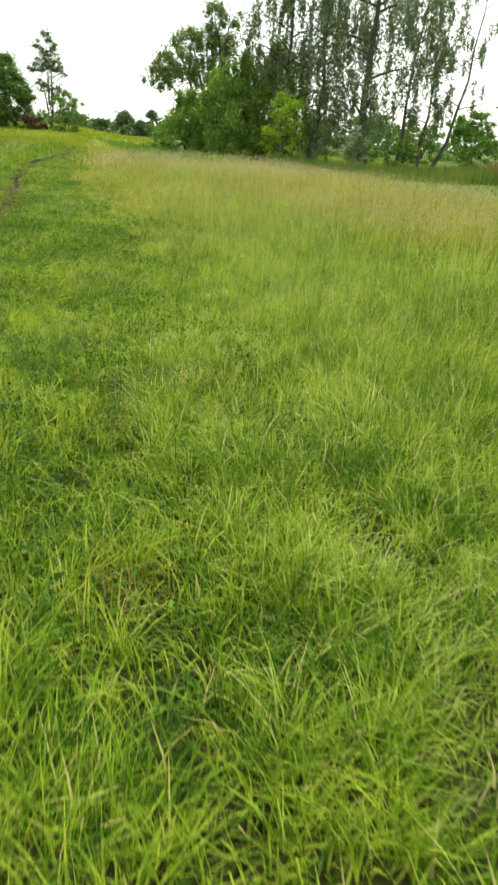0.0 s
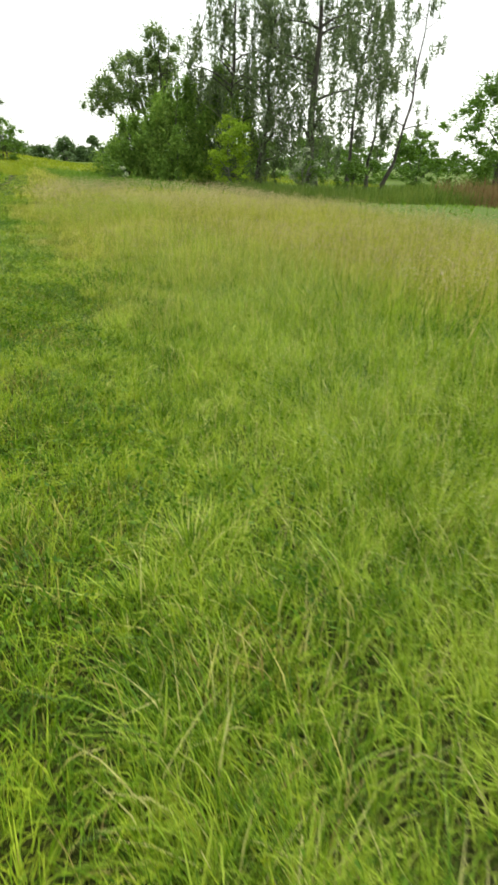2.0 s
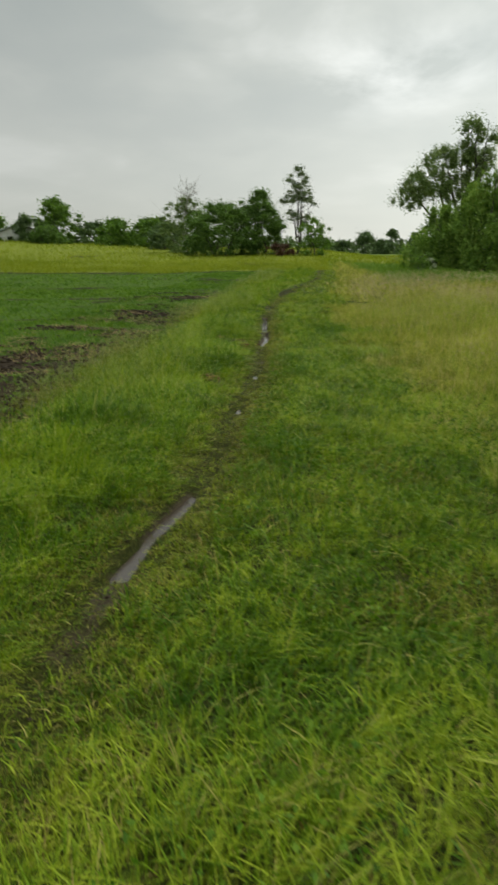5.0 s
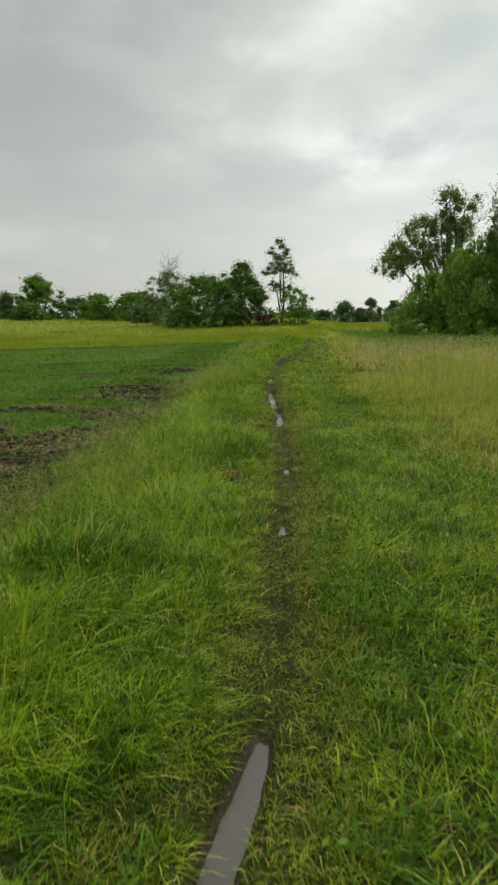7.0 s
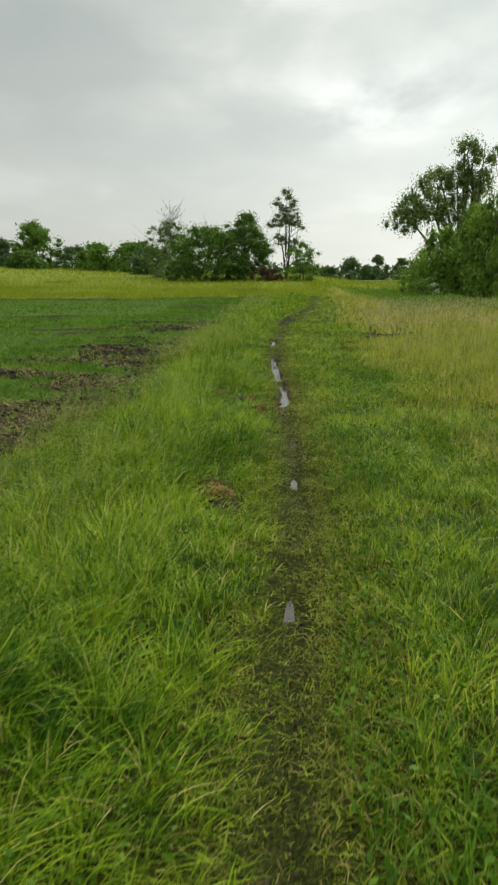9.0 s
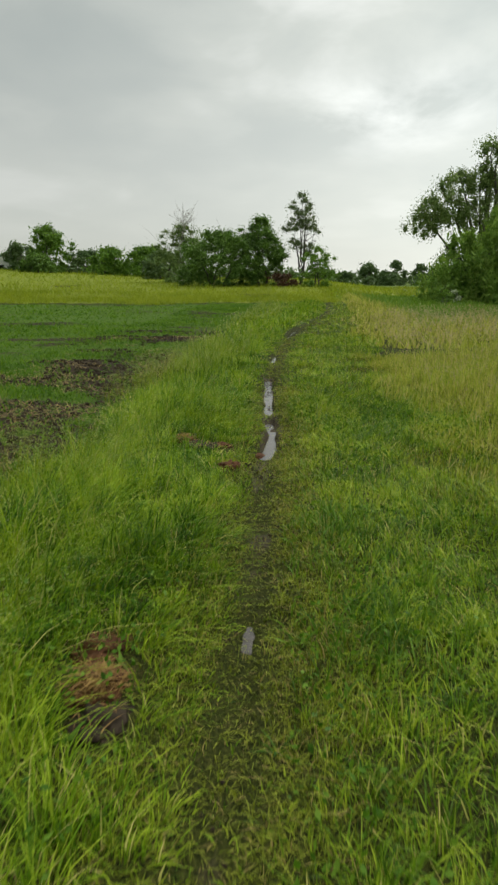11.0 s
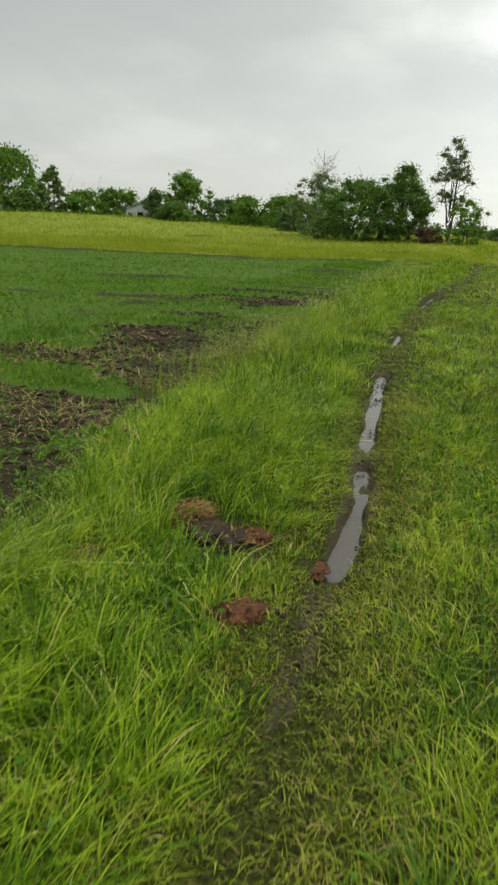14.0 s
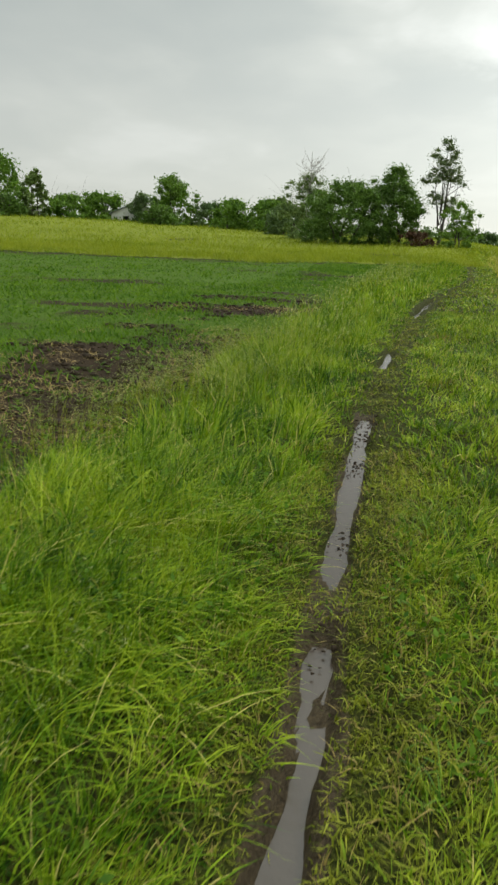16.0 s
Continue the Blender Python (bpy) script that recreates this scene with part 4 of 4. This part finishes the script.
build_tree("shrub", 8.4, 43, 0.9, 0.7, L_DARK, B_DARK, "small dark sapling standing in the grass", foot=0.0, shape=OVAL, clumps=10, per=39, leaf_size=0.064, trunk=0.02, limbs=3, puff=0.2, seed=19)
build_tree("round_tree", 54.0, 62, 12.3, 15.5, L_MID, B_DARK, "broad round-crowned tree behind the reeds", "tree", foot=0.0, shape=BUSH, clumps=190, per=117, leaf_size=0.23, trunk=0.3, limbs=8, puff=0.12, seed=20)
build_tree("shrub", 46.5, 66, 6.4, 6.0, L_MID, B_DARK, "tall shrub beside the round tree", foot=0.0, shape=BUSH, clumps=60, per=91, leaf_size=0.192, trunk=0.08, limbs=5, stems=2, puff=0.15, seed=21)
build_tree("shrub", 42.0, 72, 5.0, 6.0, L_MID, B_DARK, "green shrub on the marsh", foot=0.0, shape=BUSH, clumps=50, per=78, leaf_size=0.211, trunk=0.08, limbs=5, stems=2, puff=0.15, seed=22)

for k, (x, y, tall, wide) in enumerate([(34, 84, 4.5, 8), (44, 90, 5.5, 9), (58, 88, 6.5, 11), (26, 92, 4.0, 7), (70, 78, 8.0, 12), (52, 100, 6.0, 11)]):
    build_tree("marsh_shrub", x, y, tall, wide, L_MID, B_DARK, "rounded green shrub far across the marsh", "shrub", foot=0.0, shape=BUSH, clumps=55, per=70, leaf_size=0.288, trunk=0.08, limbs=4, stems=2, puff=0.16, seed=80 + k)

# thicket at the end of the track
build_tree("brown_thicket", -14.0, 88, 7.2, 8.0, L_WILLOW, B_GREY, "round brownish-green thicket behind the dead tree", "bush", foot=0.0, shape=BUSH, clumps=90, per=117, leaf_size=0.154, trunk=0.1, limbs=4, stems=3, puff=0.13, seed=30)
build_tree("dead_tree", -14.4, 87, 10.0, 4.0, L_WILLOW, B_PALE, "bare pale dead tree rising from the thicket", foot=0.45, shape=VASE, clumps=0, trunk=0.15, limbs=44, seed=31)
build_tree("bush", -9.0, 80, 6.0, 9.4, L_DARK, B_DARK, "wide dense dark green bush", foot=0.0, shape=BUSH, clumps=200, per=143, leaf_size=0.165, trunk=0.12, limbs=4, stems=3, puff=0.12, seed=32)
build_tree("bush", -4.3, 81, 7.4, 7.2, L_DARK, B_DARK, "tall domed dark green bush", foot=0.0, shape=BUSH, clumps=165, per=143, leaf_size=0.165, trunk=0.12, limbs=4, stems=3, puff=0.13, seed=33)
build_tree("poplar_tree", 0.2, 83, 10.0, 5.0, L_BIRCH, B_DARK, "slim open-crowned poplar above the bushes", foot=0.25, shape=SLIM, clumps=95, per=78, leaf_size=0.128, trunk=0.14, limbs=8, puff=0.15, seed=34,
           masses=((0.0, 0.0, 8.5, 1.5), (0.8, 0.2, 6.8, 1.1), (-0.9, 0.0, 6.5, 1.2), (1.7, 0.0, 5.9, 0.7), (-0.6, 0.0, 4.5, 0.9), (0.8, 0.0, 4.2, 0.8), (0.2, 0.0, 9.6, 0.7)))
build_tree("bush", 1.9, 80, 4.6, 4.6, L_MID, B_DARK, "rounded green bush at the end of the track", foot=0.0, shape=BUSH, clumps=70, per=104, leaf_size=0.134, trunk=0.08, limbs=4, stems=2, puff=0.15, seed=35)
build_tree("low_shrub", -1.9, 78.6, 1.4, 4.4, L_RED, B_DARK, "low reddish-brown scrub below the bushes", "shrub", foot=0.0, shape=BUSH, clumps=45, per=65, leaf_size=0.134, trunk=0.03, limbs=3, stems=3, puff=0.14, seed=36)

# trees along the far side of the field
FIELD_TREES = [(-29, 108, 4.0, 7.0, L_MID, "rounded green shrub"), (-23, 106, 4.2, 6.6, L_MID, "rounded green shrub"), (-18.5, 98, 3.6, 5.2, L_FAR_HAZE, "pale green shrub"),
               (-41.3, 115, 7.2, 7.4, L_MID, "broad green tree"), (-40.1, 108, 2.6, 4.8, L_DARK, "low dark bush"), (-48.4, 120, 4.8, 5.0, L_FAR_HAZE, "pale green tree"),
               (-35.0, 116, 3.6, 6.0, L_FAR_HAZE, "pale green shrub"), (-71.5, 112, 10.0, 11.5, L_MID, "large round-crowned tree"), (-62.6, 110, 7.0, 4.4, L_WILLOW, "slim light-leaved tree"),
               (-59.4, 114, 3.6, 7.6, L_MID, "rounded green shrub"), (-55.8, 119, 5.0, 7.0, L_MID, "broad green tree"), (-66.0, 106, 3.0, 6.0, L_DARK, "low dark bush"),
               (-83, 116, 9.0, 11.0, L_MID, "large round-crowned tree"), (-95, 112, 8.0, 11.0, L_MID, "large round-crowned tree")]
for k, (x, y, tall, wide, leaf, what) in enumerate(FIELD_TREES):
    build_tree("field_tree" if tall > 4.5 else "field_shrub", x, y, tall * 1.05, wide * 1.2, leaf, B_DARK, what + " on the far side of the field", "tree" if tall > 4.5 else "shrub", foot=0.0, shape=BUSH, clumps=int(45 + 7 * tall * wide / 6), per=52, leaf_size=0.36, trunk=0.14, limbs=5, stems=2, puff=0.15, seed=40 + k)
FAR_TREES = [(17.2, 178, 5.6, 8.5), (23.7, 176, 6.2, 7.0), (10.8, 165, 3.0, 6.4), (29.0, 170, 5.2, 7.5), (36, 175, 5.0, 8.0), (45, 180, 6.0, 9.0), (5.0, 172, 3.2, 7.0), (20.5, 168, 3.4, 6.0)]
for k, (x, y, tall, wide) in enumerate(FAR_TREES):
    build_tree("distant_tree", x, y, tall, wide, L_FAR_HAZE, B_DARK, "round tree far behind the meadow, leaf colour greyed for haze", "tree", foot=0.0, shape=BUSH, clumps=40, per=60, leaf_size=0.45, trunk=0.15, limbs=4, puff=0.16, seed=60 + k)


def build_far_woods():
    """The line of woods all round the horizon, its haze put into the leaf colour."""
    global rng
    keep_rng, rng = rng, np.random.default_rng(90)
    out = []
    for k in range(150):
        a = radians(-180 + 2.4 * k) + rng.normal(0, 0.01)
        d = rng.uniform(215, 300)
        x, y = d * math.sin(a), 40 + d * math.cos(a)
        wide, tall = rng.uniform(12, 24), rng.uniform(4, 8)
        c = np.repeat(np.stack([rng.uniform(-0.5, 0.5, 22) * wide, rng.uniform(-3, 3, 22), tall * rng.uniform(0.1, 0.8, 22)], 1), 14, 0)
        c += rng.normal(0, 1, c.shape) * (1.5, 1.5, tall * 0.12) + (x, y, float(height(x, y)))
        out.append(rhombs(c, 1.2, 1.3))
    stuff("far_woods", out, L_FAR_HAZE, "line of distant woods along the horizon, haze put into their colour", "woods")
    rng = keep_rng


build_far_woods()


def build_reeds():
    x, y = rng.uniform(29, 48, 9000), rng.uniform(24, 37, 9000)
    keep = vnoise(x, y, 3, 101) > 0.25
    x, y = x[keep], y[keep]
    h = rng.uniform(1.2, 2.1, len(x)) * (0.75 + 0.4 * vnoise(x, y, 4, 102))
    stuff("reeds", [blades(x, y, h, rng.uniform(0.02, 0.05, len(x)), rng.uniform(0.05, 0.3, len(x)), rng.uniform(0, 6.28, len(x)), 2)], L_REED, "stand of reddish-brown dry reeds on the marsh", "reeds")
    x, y = rng.uniform(15, 34, 9000), rng.uniform(32, 43, 9000)
    h = rng.uniform(0.6, 1.3, len(x)) * (0.6 + 0.5 * vnoise(x, y, 4, 103))
    stuff("sedge", [blades(x, y, h, rng.uniform(0.03, 0.06, len(x)), rng.uniform(0.05, 0.4, len(x)), rng.uniform(0, 6.28, len(x)), 2)], L_SEDGE, "belt of tall green sedge before the birches", "sedge")


build_reeds()


# ---- house behind the field trees ----
def build_house(x, y):
    root = new("house")
    root.location, root.rotation_euler = (x, y, float(height(x, y)) - 0.9), (0, 0, radians(25))
    w, d, e, r = 4.2, 3.2, 2.3, 4.2
    wall = [(-w, -d, -0.3), (w, -d, -0.3), (w, d, -0.3), (-w, d, -0.3), (-w, -d, e), (w, -d, e), (w, d, e), (-w, d, e), (0, -d, r), (0, d, r)]
    bm = bmesh.new()
    vs = [bm.verts.new(p) for p in wall]
    for f in ((0, 1, 5, 8, 4), (2, 3, 7, 9, 6), (1, 2, 6, 5), (3, 0, 4, 7), (4, 8, 9, 7), (8, 5, 6, 9), (0, 3, 2, 1)):
        bm.faces.new([vs[i] for i in f])
    me = bpy.data.meshes.new("wall")
    bm.to_mesh(me)
    bm.free()
    me.materials.append(M_WALL)
    part("wall", me, root)
    for side in (-1, 1):
        o = 0.35
        p = [(side * (w + o), -d - o, e - 0.1), (0, -d - o, r + 0.13), (0, d + o, r + 0.13), (side * (w + o), d + o, e - 0.1)]
        v = p + [(a, b, c + 0.08) for a, b, c in p]
        part("roof", mesh_of("roof", v, [(0, 1, 2, 3), (4, 5, 6, 7), (0, 1, 5, 4), (1, 2, 6, 5), (2, 3, 7, 6), (3, 0, 4, 7)], M_ROOF), root)
    for wx in (-1.8, 1.8):
        v = [(wx + a, -d - b, c) for a in (-0.45, 0.45) for b in (0.0, 0.04) for c in (0.9, 1.9)]
        part("window", mesh_of("window", v, [(0, 1, 3, 2), (4, 5, 7, 6), (0, 1, 5, 4), (2, 3, 7, 6), (1, 3, 7, 5), (0, 2, 6, 4)], M_GLASS), root)
    tagged(root, "small whitewashed house with a grey roof among trees", "house")


build_house(-51.6, 124)


# ---- turned soil and clods ----
def lumps(c, size):
    """Rough little lumps of earth."""
    bm = bmesh.new()
    bmesh.ops.create_icosphere(bm, subdivisions=1, radius=1.0)
    base = np.array([v.co for v in bm.verts])
    tri = np.array([[v.index for v in f.verts] for f in bm.faces])
    bm.free()
    n, k = len(c), len(base)
    v = base[None] * (1 + rng.uniform(-0.35, 0.35, (n, k, 1))) * size[:, None, None] * np.stack([rng.uniform(0.7, 1.4, n), rng.uniform(0.7, 1.4, n), rng.uniform(0.4, 0.8, n)], 1)[:, None] + c[:, None]
    return v.reshape(-1, 3), (np.arange(n)[:, None, None] * k + tri[None]).reshape(-1, 3)


def build_soil():
    x, y = scatter(-5.5, -1.55, 2, 26, 70)
    keep = (bareness(x, y) > 0.33) & (rag(x, y, 0.9) < EDGE_L + 0.1)
    x, y = x[keep], y[keep]
    size = 0.012 + 0.05 * rng.uniform(0, 1, len(x)) ** 3
    stuff("soil_clods", [lumps(np.stack([x, y, height(x, y) + size * 0.2], 1), size)], M_SOIL, "dark crumbled clods along the field's edge", "soil")
    x, y = scatter(-5.0, -1.5, 2, 24, 200)
    keep = ((bareness(x, y) > 0.27) | (turned(x, y) > 0.25)) & (vnoise(x, y, 0.7, 111) > 0.47) & (x < EDGE_L + 0.3)
    x, y = x[keep], y[keep]
    stuff("dry_straw", [blades(x, y, rng.uniform(0.06, 0.18, len(x)), rng.uniform(0.004, 0.009, len(x)), rng.uniform(1.3, 3.0, len(x)), rng.uniform(0, 6.28, len(x)), 2)], M_STRAW, "dry straw lying on the turned soil", "straw")


build_soil()


def build_mud_crumbs():
    y = np.concatenate([rng.uniform(-0.5, 16, 700), rng.uniform(9.2, 15, 900)])
    x = rut_x(y) + rng.choice([-1, 1], len(y)) * rng.uniform(0.0, 0.13, len(y))
    keep = vnoise(x, y, 0.3, 131) > 0.42
    x, y = x[keep], y[keep]
    size = rng.uniform(0.002, 0.008, len(x)) * rng.uniform(0.5, 1.7, len(x))
    stuff("mud_crumbs", [lumps(np.stack([x, y, height(x, y) + size * 0.5 + 0.03 * ((y > 10.1) & (y < 15) & (np.abs(x - rut_x(y)) < 0.06))], 1), size)], M_SOIL, "dark crumbs of mud along the puddles", "mud")


build_mud_crumbs()


def build_clod(name, x, y, r, mat, label, straw):
    root = new(name)
    root.location = (x, y, float(height(x, y)) - (0.012 if r < 0.08 else 0))
    bm = bmesh.new()
    bmesh.ops.create_icosphere(bm, subdivisions=4, radius=1.0)
    for v in bm.verts:
        k = 1 + 0.5 * noise.noise(v.co * 1.7 + Vector((x, y, 0))) + 0.4 * noise.noise(v.co * 4.5 + Vector((y, x, 0))) + 0.16 * noise.noise(v.co * 11 + Vector((y, y, x))) + 0.12 * noise.noise(v.co * 23 + Vector((x, y, y)))
        v.co = Vector((v.co.x * r * k, v.co.y * r * 1.15 * k, v.co.z * r * (0.6 if straw > 200 else 0.07 if r < 0.08 else 0.34) * k))
    me = bpy.data.meshes.new("earth")
    bm.to_mesh(me)
    bm.free()
    me.polygons.foreach_set("use_smooth", np.ones(len(me.polygons), bool))
    me.materials.append(mat)
    part("earth", me, root)
    n = straw
    a, d = rng.uniform(0, 6.28, n), r * np.sqrt(rng.uniform(0, 1, n))
    v, f = blades(d * np.cos(a), d * np.sin(a), rng.uniform(0.02, 0.045, n), rng.uniform(0.003, 0.007, n), rng.uniform(1.8, 3.2, n), 0.7 + rng.normal(0, 0.9, n) + np.pi * (rng.uniform(0, 1, n) < 0.3), 3, z=r * (0.62 if straw > 200 else 0.4) * np.sqrt(np.maximum(0, 1 - (d / r) ** 2)))
    if straw:
        part("straw", mesh_of("straw", v, f, M_HAY), root, "dry straw stuck to the clod")
    tagged(root, label, "clod", "clods beside the rut")


build_clod("earth_clod", -0.40, 6.47, 0.105, M_PEAT, "clod of earth matted with golden dry grass", 420)
build_clod("earth_clod", -0.47, 6.76, 0.115, M_PEAT, "dark reddish-brown clod of damp earth", 6)
build_clod("earth_clod", -0.33, 6.29, 0.10, M_SOIL, "flat crumbled clod of damp earth", 10)
build_clod("earth_clod", -0.75, 10.43, 0.115, M_PEAT, "clod of earth under straw-coloured dry grass roots", 420)
build_clod("earth_clod", -0.60, 10.27, 0.13, M_SOIL, "wide dark clod of damp earth", 8)
build_clod("earth_clod", -0.44, 10.24, 0.10, M_SOIL, "dark clod of damp earth with grass roots", 30)
build_clod("earth_clod", -0.36, 10.30, 0.085, M_PEAT, "reddish-brown clod of peaty earth", 5)
build_clod("earth_clod", -0.04, 10.15, 0.075, M_PEAT, "flat smear of reddish-brown peat at the puddle", 0)
build_clod("earth_clod", -0.22, 9.60, 0.095, M_PEAT, "reddish-brown clod of peaty earth", 5)
build_clod("earth_clod", -1.08, 9.86, 0.09, M_PEAT, "brown clod of earth sunk in the verge grass", 20)


# ---- darker tufts ----
def build_tufts():
    out = []
    for x0, x1, y0, y1, cut in ((0.25, 3.0, -6, 13, 0.60), (-1.9, -0.25, -0.5, 13, 0.66)):
        x, y = scatter(x0, x1, y0, y1, 420)
        keep = (vnoise(x, y, 0.9, 141) * 0.6 + vnoise(x, y, 0.3, 142) * 0.4 > cut) & clear_of_clods(x, y) & (x > rut_x(y) + 0.15 if x0 > 0 else x < rut_x(y) - 0.15)
        x, y = x[keep], y[keep]
        out.append(blades(x, y, rng.uniform(0.07, 0.18, len(x)), rng.uniform(0.006, 0.011, len(x)), rng.uniform(0.3, 1.3, len(x)), rng.uniform(0, 6.28, len(x)), 3))
    for cx, cy, rx, ry in ((0.75, 0.5, 0.6, 0.7), (0.1, 0.75, 0.3, 0.25), (0.62, 3.45, 0.3, 0.5), (0.42, 2.75, 0.22, 0.35), (0.75, 6.9, 0.35, 0.45), (0.62, 8.3, 0.25, 0.3), (-0.55, 9.9, 0.3, 0.4), (-0.72, 2.9, 0.3, 0.6), (-1.1, 0.7, 0.5, 0.9),
                           (-0.62, 11.4, 0.3, 0.35), (-0.75, 11.2, 0.3, 0.4), (-1.3, 10.4, 0.4, 0.7)):
        n = int(85 * rx * ry / 0.1)
        x, y = cx + rx * rng.normal(0, 0.55, n), cy + ry * rng.normal(0, 0.55, n)
        keep = clear_of_clods(x, y) & (np.abs(x - rut_x(y)) > 0.17)
        x, y = x[keep], y[keep]
        out.append(tufts(x, y, rng.uniform(0.10, 0.2, len(x)), 4, 0.02, 0.0085, 0.5, 3))
    stuff("lush_tufts", out, M_WEED, "dark lush tufts of broad grass in the trodden sward", "grass")


build_tufts()


# ---- broad-leaved weeds ----
def build_weeds():
    out = []
    for x0, x1, y0, y1, per, tall in ((0.2, 3.4, -6, 12.5, 620, 0.13), (-2.0, -0.2, 0, 13, 480, 0.22), (-3.6, -1.9, 3, 20, 160, 0.12)):
        x, y = scatter(x0, x1, y0, y1, per)
        keep = (vnoise(x, y, 0.5, 121) > 0.5) & (np.abs(x - rut_x(y)) > 0.2)
        x, y = x[keep], y[keep]
        out.append(rhombs(np.stack([x, y, height(x, y) + tall * rng.uniform(0.15, 1, len(x))], 1), 0.02, 1.5))
    stuff("clover_leaves", out, M_WEED, "small clover and vetch leaves among the grass", "weeds")
    out = []
    x, y = np.concatenate([np.stack(scatter(0.3, 3.2, -6, 13, 9)), np.stack(scatter(-2.0, -0.3, 0, 13, 4)), np.stack(scatter(-3.6, -1.7, 4, 22, 34))], 1)
    for k in range(7):
        a = 2 * np.pi * k / 7 + rng.uniform(-0.4, 0.4, len(x))
        out.append(blades(x, y, rng.uniform(0.04, 0.10, len(x)), rng.uniform(0.010, 0.022, len(x)), rng.uniform(0.7, 1.6, len(x)), a, 3))
    stuff("broad_leaved_weeds", out, M_WEED, "low broad-leaved weeds scattered in the grass", "weeds")


build_weeds()
